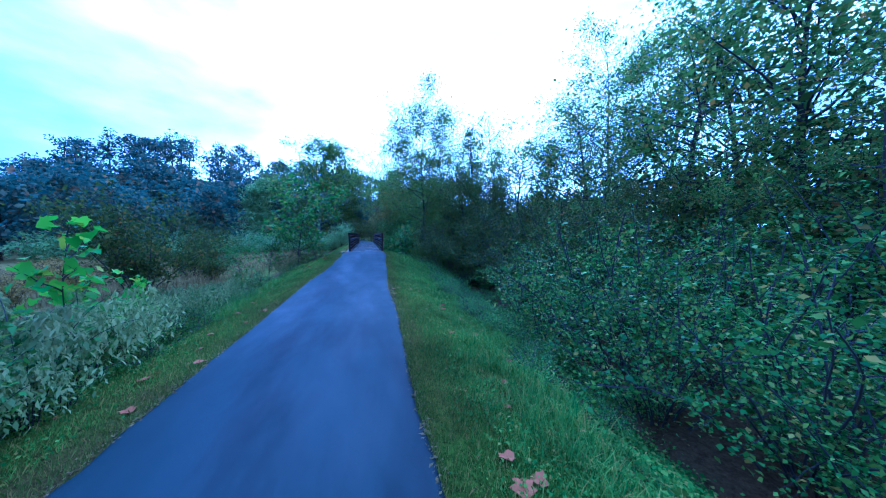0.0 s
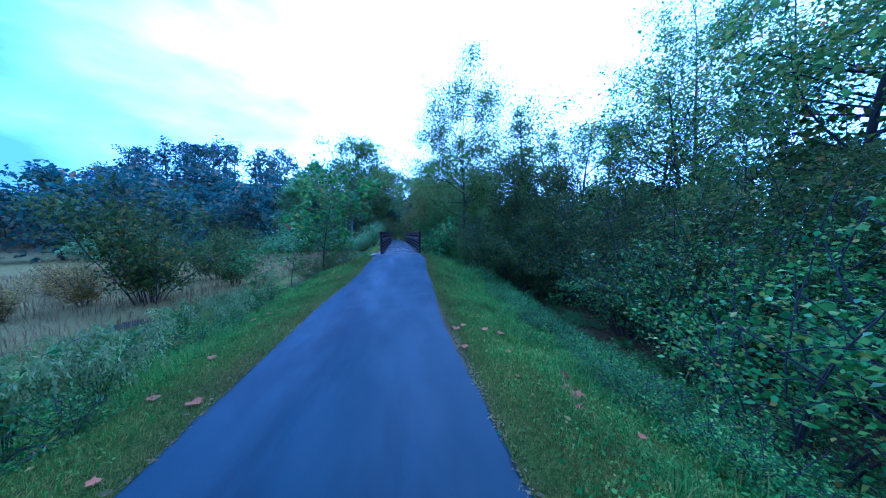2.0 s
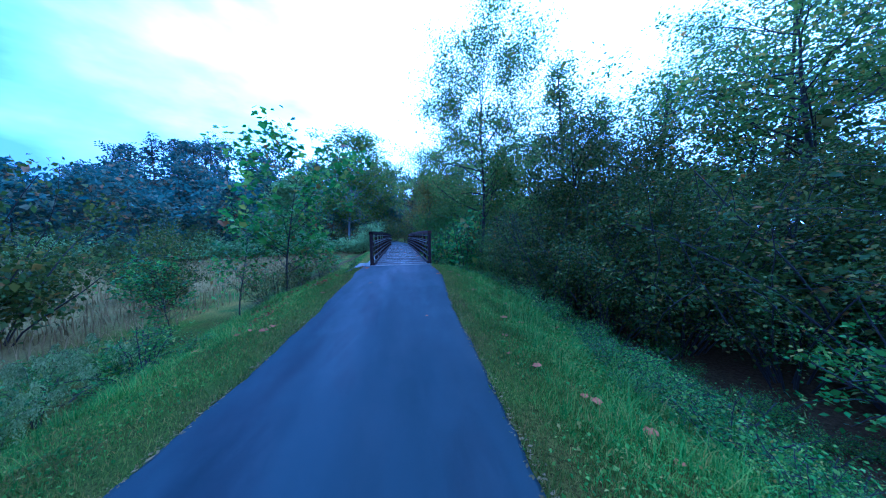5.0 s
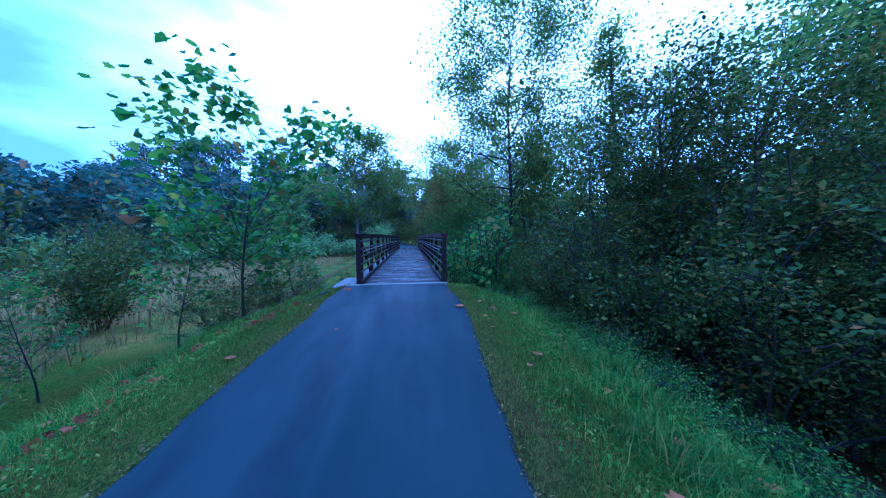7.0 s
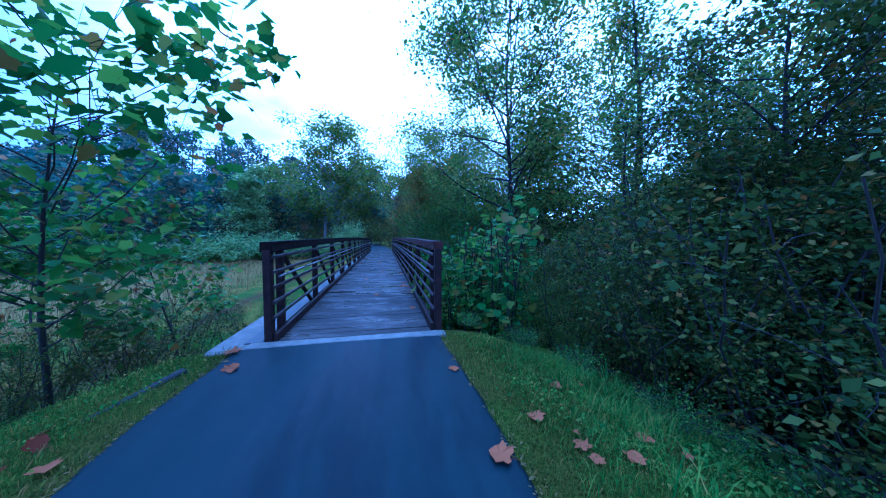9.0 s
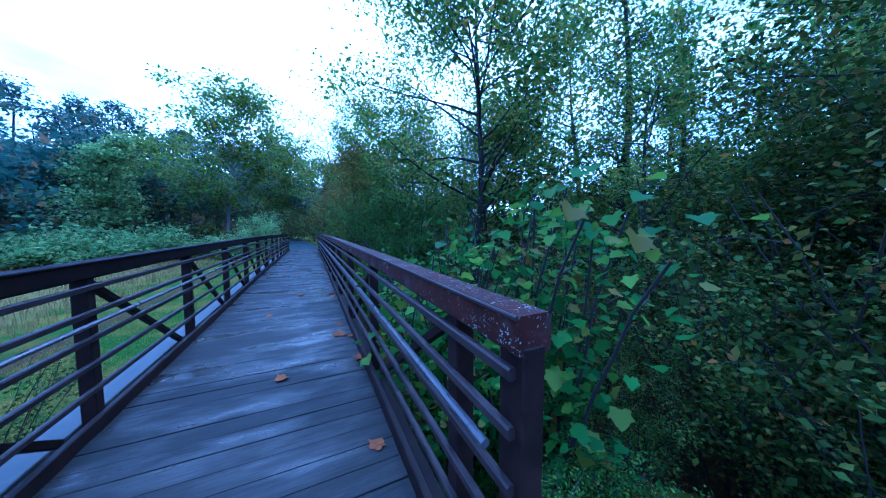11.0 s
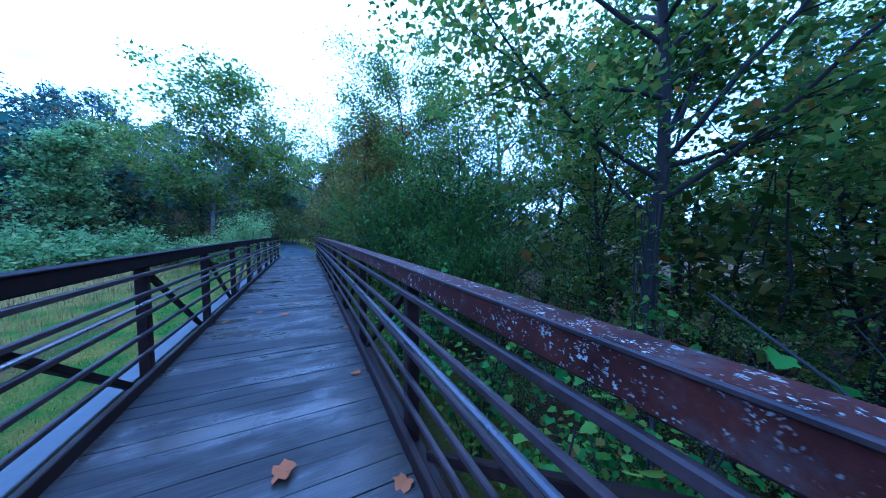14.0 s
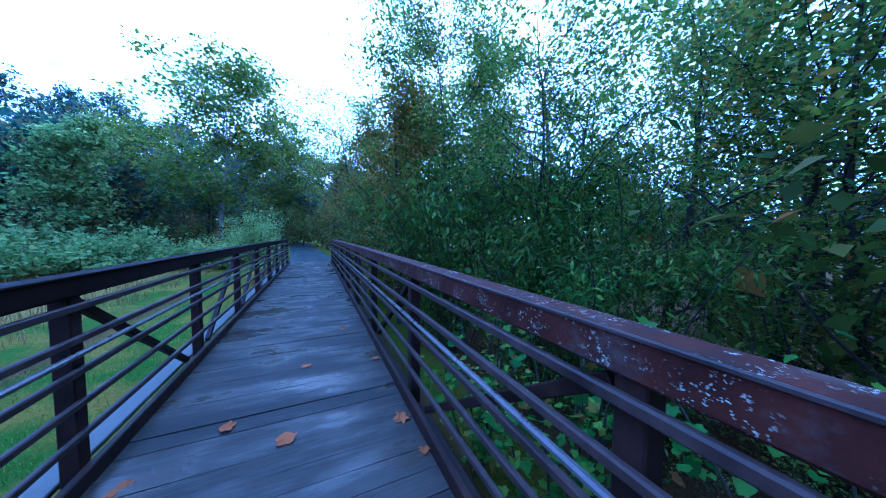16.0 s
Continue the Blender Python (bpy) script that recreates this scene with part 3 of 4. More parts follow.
def build_abutment(y, facing, wing):
    """Concrete sill across the trail's end, with the seat below it."""
    root = thing("bridge_abutment", "pale worn concrete abutment at the bridge end", "abutment", kind="structure")
    part("sill", box_mesh("sill", (2.66, 0.22, 0.5), CONCRETE, 0.02, (-0.07, y - facing * 0.11, -0.245)), root)
    part("seat", box_mesh("seat", (3.5, 0.45, 2.4), CONCRETE, 0.03, (0, y + facing * 0.24, -1.52)), root)
    if wing:
        part("wing_wall", box_mesh("wing_wall", (0.46, 1.7, 1.6), CONCRETE, 0.03, (-1.62, y + 0.65, -0.82)), root)


build_abutment(0.0, 1, True)
build_abutment(SPAN, -1, False)
m, size = beam_between((-1.80, -0.55, -0.11), (-2.55, -1.75, -0.40), 0.10, 0.16)
thing("edging_beam", "half-buried grey timber edging beside the trail", "edging", at=m, me=box_mesh("edging_beam", size, TWIG, 0.02))
m, size = beam_between((1.36, -0.16, -0.13), (2.20, -1.05, -0.34), 0.06, 0.16)
thing("edging_beam", "half-buried pale concrete edging in the grass", "edging", at=m, me=box_mesh("edging_beam", size, CONCRETE, 0.02))


# ---- footbridge ----
POSTS = [0.06] + [0.5 + 2.12 * k for k in range(13)] + [SPAN - 0.06]
CHORD_TOP = 1.36
RAIL_HEIGHTS = (1.16, 0.95, 0.74, 0.53, 0.32)


def cambered_bar(name, x, w, z0, z1, mat, y0=0.0, y1=SPAN, steps=28, chamfer=0.008):
    """A long bar that follows the deck's camber, with chamfered corners."""
    c = chamfer
    ring = [(-w / 2 + c, z0), (w / 2 - c, z0), (w / 2, z0 + c), (w / 2, z1 - c), (w / 2 - c, z1), (-w / 2 + c, z1), (-w / 2, z1 - c), (-w / 2, z0 + c)]
    verts, faces = [], []
    for j in range(steps + 1):
        y = y0 + (y1 - y0) * j / steps
        verts += [(x + a, y, deck_z(y) + b) for a, b in ring]
    for j in range(steps):
        for i in range(8):
            k = (i + 1) % 8
            faces.append((j * 8 + i, j * 8 + k, (j + 1) * 8 + k, (j + 1) * 8 + i))
    me = bpy.data.meshes.new(name)
    me.from_pydata(verts, [], faces + [tuple(range(8)), tuple(range(steps * 8 + 7, steps * 8 - 1, -1))])
    me.materials.append(mat)
    return me


def build_bridge():
    root = thing("footbridge", "rusty weathering-steel truss footbridge with a wet plank deck", "bridge")
    for side in (-1, 1):
        x = side * 1.18
        # left beam takes the darker steel in place of real shadow
        beam = part("top_chord", cambered_bar("top_chord", x, 0.15, CHORD_TOP - 0.14, CHORD_TOP, CHORD if side > 0 else CHORD_SHADED, chamfer=0.014), root, "rust-brown top beam flecked with pale lichen" if side > 0 else "rusted top beam, its shaded side put into a darker colour")
        # added lip; on the right its lighter steel draws the worn edge's highlight
        part("edge_lip", cambered_bar("edge_lip", x - side * 0.077, 0.014, CHORD_TOP - 0.014, CHORD_TOP + 0.003, RAIL if side > 0 else CHORD_SHADED, chamfer=0.004), beam, "rubbed inner edge of the top beam, paler for its highlight" if side > 0 else "")
        part("bottom_chord", cambered_bar("bottom_chord", x, 0.13, -0.20, -0.06, STEEL), root)
        part("curb", cambered_bar("curb", side * 1.085, 0.05, -0.02, 0.11, STEEL), root, "dark steel toe board")
        if side < 0:
            part("ledge", cambered_bar("ledge", side * 1.365, 0.22, -0.045, 0.0, LEDGE), root, "pale wet ledge outside the railing")
        for h in RAIL_HEIGHTS:
            part("rail", cambered_bar("rail", side * 1.115, 0.035, h - 0.032, h + 0.016, RAIL, 0.03, SPAN - 0.03), root)
        part("handrail", cambered_bar("handrail", side * 1.055, 0.034, 0.86, 0.894, PIPE, 0.1, SPAN - 0.1, chamfer=0.010), root, "wet shiny steel handrail pipe")
        for y in POSTS:
            ends = y < 0.5 or y > SPAN - 0.5
            me = box_mesh("post", (0.10, 0.13 if ends else 0.10, CHORD_TOP - 0.13 + (0.12 if ends else 0.08)), STEEL, 0.008)
            part("post", me, root, at=pose(x, y, deck_z(y) + (CHORD_TOP - 0.13) / 2 - 0.04))
        mid = SPAN / 2
        for a, b in zip(POSTS[1:-1], POSTS[2:-1]):
            lo, hi = (b, a) if (a + b) / 2 < mid else (a, b)
            m, size = beam_between((x + side * 0.005, hi + math.copysign(0.08, lo - hi), deck_z(hi) + CHORD_TOP - 0.19), (x + side * 0.005, lo - math.copysign(0.36, lo - hi), deck_z(lo) + 0.06), 0.06, 0.06)
            part("diagonal", box_mesh("diagonal", size, STEEL, 0.006), root, at=m)
    for y in POSTS[1:-1]:
        part("floor_beam", box_mesh("floor_beam", (2.36, 0.10, 0.14), STEEL, 0.006), root, at=pose(0, y, deck_z(y) - 0.14))
    return root


bridge = build_bridge()


# ---- far woods on the hillside ----
def build_far_woods(name, label, seed, spots, leaf, mat, per_tree, heart=0.62):
    """Whole woods far off: each tree a trunk and a crown of leaf clumps, joined."""
    rng = np.random.default_rng(seed)
    leaves, verts, faces = [], [], []
    for x, y, h, r in spots:
        z = terrain(x, y)
        tube([(x, y, z - 0.5), (x + rng.normal(0, 0.3), y, z + h * 0.5), (x + rng.normal(0, 0.5), y, z + h * 0.9)], [h * 0.014, h * 0.010, h * 0.003], 5, verts, faces)
        lobes = max(7, int(r * 3.4))
        c = rng.normal(0, 1, (lobes, 3))
        c /= np.linalg.norm(c, axis=1)[:, None]
        c = c * np.array((r * 0.62, r * 0.62, h * 0.26)) * rng.uniform(0.6, 1.1, (lobes, 1)) + np.array((x, y, z + h * heart))
        k = per_tree // lobes
        d = rng.normal(0, 1, (lobes, k, 3))
        d /= np.linalg.norm(d, axis=2)[:, :, None]
        d[:, :, 2] = d[:, :, 2] * 0.8 + 0.12
        leaves.append((c[:, None] + d * (r * rng.uniform(0.30, 0.46, (lobes, 1, 1))) * rng.uniform(0.75, 1.1, (lobes, k, 1))).reshape(-1, 3))
    v, f = leaf_arrays(rng, np.concatenate(leaves), leaf, 0.3, 0.8)
    root = thing(name, label, "woods", kind="stuff")
    part("trunks", mesh_from_arrays("trunks", [tuple(q) for q in verts], faces, BARK, True), root)
    part("crowns", mesh_from_arrays("crowns", v, f, mat), root)


def hill_spots(seed):
    rng = np.random.default_rng(seed)
    spots = []
    for row, rise in enumerate((80, 88, 97, 107, 118, 130)):
        for along in np.arange(-75, 150, 5.6 + row * 0.6):
            a = along + rng.uniform(-2.6, 2.6)
            u = rise + rng.uniform(-3, 3)
            # rise = 0.82 y - 0.57 x, along = 0.57 y + 0.82 x
            x, y = 0.82 * a - 0.57 * u, 0.57 * a + 0.82 * u
            if y < -45 or x > 45:
                continue
            # the wood is lower where the hill runs out to the west
            low_end = 0.5 + 0.5 * smooth01((a + 48) / 40)
            spots.append((x, y, rng.uniform(13, 19) * low_end, rng.uniform(3.6, 5.4)))
    return spots


# no mist in the air here, the haze is in the leaf colour
build_far_woods("hillside_woods", "wooded hillside beyond the meadow, leaves tinted blue-green for haze", 5, hill_spots(3), 0.62, LEAF_HAZED, 820)

# ---- trees ----
rng = np.random.default_rng(11)
big = build_tree("tall_tree", "tall sycamore with forked grey trunk and thin crown", 21, 16.5, 0.28, 4.8, 41000, 0.12, LEAF_GREEN, trunk_r=0.14, limbs=46, sigma=0.42, limb_r=0.5, shape="tall", forks=1, group="trees along the bank")
big.matrix_basis = placed(5.5, 7.4, 0.6)
copy_thing(big, placed(5.6, 19.5, 2.4, 0.82))
copy_thing(big, placed(5.0, 29.0, 4.1, 0.7))
young = build_tree("young_tree", "slender green tree in the thicket", 22, 10.0, 0.14, 2.6, 8200, 0.098, LEAF_GREEN, limbs=24, sigma=0.30, shape="tall", group="thicket trees")
young.matrix_basis = placed(8.3, 3.0, 1.0, 0.8)
oak = build_tree("broad_tree", "broad leafy tree with a rounded crown", 23, 13.0, 0.16, 4.6, 7200, 0.17, LEAF_GREEN, limbs=30, sigma=0.48, group="trees along the bank")
oak.matrix_basis = placed(18.7, -1.9, 0.2, 1.15)
rust = build_tree("turning_tree", "tree with olive and rust-coloured autumn leaves", 24, 10.5, 0.10, 2.8, 7500, 0.13, LEAF_RUST, limbs=28, sigma=0.36, group="thicket trees")
rust.matrix_basis = placed(5.2, 24.0, 0.0, 1.05)
round_tree = build_tree("round_crowned_tree", "tall tree with pale trunk and airy rounded crown", 25, 25.0, 0.22, 8.4, 15000, 0.39, LEAF_GREEN, bark=PALE_BARK, trunk_r=0.28, limbs=64, sigma=0.72, group="trees past the bridge")
round_tree.matrix_basis = placed(-11.5, 57.0, 0.4, 1.08)
cone = build_tree("pyramid_tree", "light green young tree with a pointed crown", 26, 17.5, 0.03, 6.6, 11000, 0.40, LEAF_LIGHT, limbs=44, sigma=0.6, shape="cone", group="trees past the bridge")
cone.matrix_basis = placed(-25.5, 54.0)

spire = build_tree("pointed_tree", "slim tree with a narrow pointed green crown", 28, 15.5, 0.15, 2.5, 9500, 0.12, LEAF_GREEN, limbs=34, sigma=0.34, shape="cone", group="thicket trees")
spire.matrix_basis = placed(10.6, 5.6)
dense = build_tree("thicket_tree", "bushy dark green tree crowding the bank", 30, 9.0, 0.06, 2.5, 15000, 0.092, LEAF_DARK, limbs=34, sigma=0.32, shape="tall", group="thicket trees")
dense.matrix_basis = placed(7.4, -0.8, 0.0, 0.92)
giant = build_tree("tall_bank_tree", "tall broad tree with an open crown over the thicket", 29, 24.0, 0.22, 6.2, 15000, 0.18, LEAF_GREEN, trunk_r=0.24, limbs=44, sigma=0.45, shape="tall", group="trees along the bank")
giant.matrix_basis = placed(26.0, 4.0)
copy_thing(giant, placed(31.5, 2.0, 2.0, 1.1))

for src, spots in (
    (spire, [(13.6, 5.4, 0.85), (22.5, 9.5, 1.15)]),
    (young, [(9.5, 0.4, 0.8), (12.5, 6.0, 1.1),
             (12.5, 13.0, 1.2), (6.2, 14.6, 1.1), (5.6, 18.2, 1.15), (8.0, 9.4, 1.0), (7.4, 20.5, 1.1), (10.5, 16.5, 1.3), (10.5, -3.0, 0.66), (4.4, 31.5, 1.0), (7.5, 28.5, 1.4), (13.5, -8.5, 0.9), (3.6, 37.0, 0.9), (12.54, -13.62, 0.95), (14.05, -17.46, 1.0), (9.4, 11.0, 1.2), (8.8, 12.8, 1.3), (9.6, 1.4, 0.85), (7.4, 13.4, 1.1)]),
    (oak, [(13.6, 2.2, 0.8), (23.97, -9.06, 1.25), (20.0, -7.5, 1.2), (19.26, -13.26, 1.1), (22.0, 4.0, 1.05), (17.5, 12.0, 1.25), (13.0, 20.5, 1.2), 
           (10.0, 35.0, 1.35), (16.0, 32.0, 1.2), (4.8, 44.0, 1.2), (20.49, -18.66, 1.2), (17.31, -22.26, 1.0)]),
    (dense, [(9.0, -1.8, 0.88), (7.8, 0.0, 0.74), (8.6, -3.6, 0.72), (10.6, 0.6, 1.0), (7.2, -4.2, 0.5), (9.8, -5.6, 0.62), (10.8, -8.6, 0.6), (11.0, -12.0, 0.62)]),
    (rust, [(3.7, 20.5, 0.9), (3.6, 27.0, 0.95), (8.5, 30.0, 1.1), (2.6, 50.0, 1.2)]),
    (round_tree, [(-5.5, 66.0, 0.75), (-22.0, 66.0, 0.7)]),
):
    for x, y, s in spots:
        copy_thing(src, placed(x, y, rng.uniform(0, 6.28), s, rng.uniform(0.92, 1.1)))

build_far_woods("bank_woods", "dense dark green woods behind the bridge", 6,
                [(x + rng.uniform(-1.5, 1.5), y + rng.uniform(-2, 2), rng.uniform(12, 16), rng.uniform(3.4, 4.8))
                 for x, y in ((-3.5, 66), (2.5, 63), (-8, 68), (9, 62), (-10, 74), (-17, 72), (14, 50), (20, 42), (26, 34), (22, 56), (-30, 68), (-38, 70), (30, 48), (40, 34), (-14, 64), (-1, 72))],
                0.5, LEAF_HAZED, 1500, 0.55)
build_far_woods("bank_woods", "dark woods at the back of the bank thicket", 8,
                [(26 + rng.uniform(-2, 2.5), y + rng.uniform(-1.5, 1.5), rng.uniform(9, 11.5), rng.uniform(3.2, 4.2)) for y in np.arange(-36, 30, 4.2)],
                0.42, LEAF_DARK, 1500, 0.52)

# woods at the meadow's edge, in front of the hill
edge = build_tree("meadow_edge_tree", "dull green tree at the edge of the meadow", 27, 12.0, 0.08, 4.2, 1500, 0.70, LEAF_HAZED, limbs=30, sigma=0.7, group="meadow edge trees")
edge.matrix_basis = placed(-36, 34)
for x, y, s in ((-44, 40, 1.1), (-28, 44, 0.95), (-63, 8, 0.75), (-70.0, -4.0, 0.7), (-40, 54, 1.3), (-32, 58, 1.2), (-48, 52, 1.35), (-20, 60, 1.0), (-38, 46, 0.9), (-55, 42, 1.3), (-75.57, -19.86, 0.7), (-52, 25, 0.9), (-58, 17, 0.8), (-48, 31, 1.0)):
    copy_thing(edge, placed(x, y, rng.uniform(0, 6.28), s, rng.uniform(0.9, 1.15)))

# ---- saplings by the bridge ----
sap = build_tree("sycamore_sapling", "sycamore sapling with big lobed leaves on thin stems", 31, 6.9, 0.25, 2.9, 1400, 0.16, LEAF_SYC, trunk_r=0.055, limbs=30, sigma=0.22, forks=1, lobed=True, shape="tall", group="sycamore saplings")
sap.matrix_basis = placed(-4.9, 1.4, 3.3, 0.97)
for x, y, turn, size in ((-6.9, 1.6, 5.0, 0.62), (-7.6, -1.0, 2.2, 0.4), (-3.7, 2.4, 1.2, 0.58)):
    copy_thing(sap, placed(x, y, turn, size))
shoot = build_tree("young_sapling", "bright green sapling with big fresh leaves", 32, 2.3, 0.15, 0.42, 150, 0.12, LEAF_BRIGHT, trunk_r=0.018, limbs=12, sigma=0.10, lobed=True, shape="tall", group="sycamore saplings")
shoot.matrix_basis = placed(-4.74, -15.3, 0.0, 1.12, 1.22)
copy_thing(shoot, placed(-5.11, -14.7, 2.0, 0.7))
copy_thing(shoot, placed(-4.38, -14.1, 4.0, 0.62))

# sycamore shoots that lean over the railing
lean = build_bush("sycamore_shoot", "leafy sycamore shoot leaning over the railing", 33, 2.9, 0.5, 520, 0.082, LEAF_SYC, stems=7, sigma=0.16, arch=-0.01, lobed=True, group="railing shoots")
lean.matrix_basis = placed(2.3, 2.4, 0.0, 1.22)
for x, y, s in ((1.72, 2.3, 0.8), (2.4, 3.0, 1.15), (2.95, 1.6, 1.1), (2.75, 3.6, 1.1), (2.9, 2.4, 1.3), (2.9, 6.0, 0.9), (2.6, 4.4, 0.7), (3.0, 8.6, 0.85), (2.8, 10.6, 0.9), (3.4, 7.0, 0.7), (2.7, 12.2, 0.8)):
    copy_thing(lean, placed(x, y, 2.6 + 0.5 * math.sin(7 * y), s))
willow = build_bush("willow_bush", "dense willow with long narrow hanging leaves", 34, 6.6, 2.3, 9500, 0.15, LEAF_WILLOW, stems=14, sigma=0.34, droop=0.7, width=0.28, group="thicket bushes")
willow.matrix_basis = placed(5.3, 13.6, 0.0, 1.0)
for x, y, s in ((4.7, 17.0, 1.0), (4.8, 20.4, 0.95), (6.4, 15.6, 1.15), (5.4, 11.6, 0.72)):
    copy_thing(willow, placed(x, y, rng.uniform(0, 6.28), s))

# creeper on the trunk beside the railing
rng_v = np.random.default_rng(61)
n = 520
a, h = rng_v.uniform(0, 6.28, n), 5.2 * rng_v.beta(1.0, 1.3, n)
reach = 0.16 + np.abs(rng_v.normal(0, 0.16, n))
creeper = thing("climbing_vine", "green and yellow creeper climbing a tree trunk", "vine", at=placed(5.5, 7.4))
v, f = lobed_arrays(rng_v, np.column_stack([reach * np.cos(a), reach * np.sin(a), h]), 0.075)
part("foliage", mesh_from_arrays("foliage", v, f, LEAF_FRESH), creeper)
verts, faces = [], []
for k in range(5):
    tube([(0.17 * math.cos(k * 1.3 + u * 2.2), 0.17 * math.sin(k * 1.3 + u * 2.2), 4.6 * u - 0.1) for u in np.linspace(0, 1, 14)], [0.014] * 14, 4, verts, faces)
part("stem", mesh_from_arrays("stem", [tuple(q) for q in verts], faces, TWIG, True), creeper)

# ---- thickets and bramble along the trail ----
bramble = build_bush("bramble_bush", "tangled dark green bramble on the bank", 35, 2.7, 1.5, 4000, 0.067, LEAF_FRESH, stems=22, sigma=0.085, arch=-0.16, group="bank brambles")
bramble.matrix_basis = placed(5.0, -17.46)
low = build_bush("undergrowth", "low leafy undergrowth at the foot of the bank", 36, 1.0, 0.9, 1500, 0.055, LEAF_FRESH, stems=14, sigma=0.09, arch=-0.12, group="bank undergrowth")
low.matrix_basis = placed(3.48, -8.94, 0.0, 0.7)
hedge = build_bush("thicket_bush", "tall dark thicket bush with small leaves", 37, 4.6, 2.1, 5600, 0.083, LEAF_DARK, stems=18, sigma=0.17, clear=0.45, arch=-0.05, group="thicket bushes")
hedge.matrix_basis = placed(5.8, -1.5)
for x, y, s in ((5.2, -19.86, 0.95), (5.78, -18.9, 1.2), (4.6, -14.58, 0.95), (6.15, -15.54, 1.25), (6.72, -12.18, 1.15), (7.78, -16.98, 1.45), (8.17, -13.14, 1.4),
                (5.71, -22.26, 1.15), (9.23, -19.86, 1.6), (10.07, -15.06, 1.5), (5.2, -22.98, 1.0), (7.16, -9.3, 1.2), (9.34, -9.66, 1.4), (11.52, -18.06, 1.7), (11.82, -12.06, 1.6), (7.19, -24.66, 1.4)):
    copy_thing(bramble, placed(x, y, rng.uniform(0, 6.28), s * rng.uniform(0.92, 1.08), rng.uniform(0.85, 1.1)))
for x, y, s in ((3.33, -11.94, 0.75), (3.09, -10.62, 0.6), (3.64, -9.78, 0.8), (2.86, -13.38, 0.6), (2.97, -15.06, 0.6), (3.43, -17.94, 0.6), (3.68, -20.82, 0.55), (3.1, -8.0, 0.6), (4.2, -7.6, 0.9), (4.1, -5.9, 0.95), (4.0, -4.4, 0.9), (3.9, -2.9, 0.85), (3.7, -1.5, 0.8), (3.76, -13.38, 0.8), (3.4, -0.3, 0.7), (1.78, 0.35, 0.42), (2.3, 0.8, 0.6), (3.0, 0.9, 0.7), (2.6, 0.1, 0.45), (2.1, 1.6, 0.6), (2.9, 2.0, 0.8), (4.7, -6.6, 1.1), (4.6, -4.9, 1.1), (4.5, -3.4, 1.1),
                (-4.9, 0.2, 0.6), (-4.4, 1.8, 0.7)):
    copy_thing(low, placed(x, y, rng.uniform(0, 6.28), s * rng.uniform(0.9, 1.1)))
for x, y, s in ((8.0, -0.4, 1.2), (9.4, -3.0, 1.25), (10.4, 0.8, 1.4), (7.6, -10.4, 0.95), (9.0, -11.0, 1.2), (6.4, -3.6, 0.8), (7.8, -4.6, 1.1), (6.8, -1.9, 1.2), (5.9, 0.8, 0.85), (6.8, 0.6, 1.15), (8.4, -6.6, 0.95), (9.2, -8.2, 1.2), (8.8, -3.4, 1.2), (9.2, 1.6, 0.8), (4.9, -0.6, 0.6)):
    copy_thing(hedge, placed(x, y, rng.uniform(0, 6.28), s * rng.uniform(0.92, 1.08), rng.uniform(0.9, 1.1)))
# leafy undergrowth all down the bank
for k in range(60):
    y = rng.uniform(-15.5, -7.0)
    copy_thing(low, placed(trail_edges(y)[1] + rng.uniform(2.2, 4.2), y, rng.uniform(0, 6.28), rng.uniform(0.5, 0.85), rng.uniform(0.8, 1.2)))
for k in range(120):
    y = rng.uniform(-17.5, -0.4)
    left, right = trail_edges(y)
    d = verge_width(y) + 0.1 + 3.6 * rng.beta(1.0, 1.4)
    copy_thing(low, placed(right + d, y, rng.uniform(0, 6.28), rng.uniform(0.45, 0.9), rng.uniform(0.8, 1.2)))
verdant = build_bush("leafy_shrub", "leafy mid-green shrub below the bridge railing", 45, 4.3, 1.5, 5200, 0.072, LEAF_GREEN, stems=13, sigma=0.17, arch=-0.06, group="thicket bushes")
verdant.matrix_basis = placed(5.1, 2.7, 0.0, 0.85)
for x, y, s in ((5.4, 5.0, 0.85), (6.8, 9.6, 1.0), (6.9, 3.6, 0.75), (5.6, 0.3, 0.9), (6.9, 6.4, 0.8), (4.4, 6.6, 0.55), (4.4, 3.6, 0.55), (4.4, 1.4, 0.5), (4.7, 13.0, 0.6), (4.3, 17.0, 0.6), (5.8, 7.8, 0.75), (5.9, 4.2, 0.7), (5.8, 11.2, 0.75), (4.5, 9.2, 0.5)):
    copy_thing(verdant, placed(x, y, rng.uniform(0, 6.28), s))
backing = build_bush("understory_bush", "dark understory bush at the back of the thicket", 43, 4.6, 2.2, 1400, 0.22, LEAF_DARK, stems=14, sigma=0.26, group="thicket bushes")
backing.matrix_basis = placed(15.08, -16.86, 0.0, 1.1)
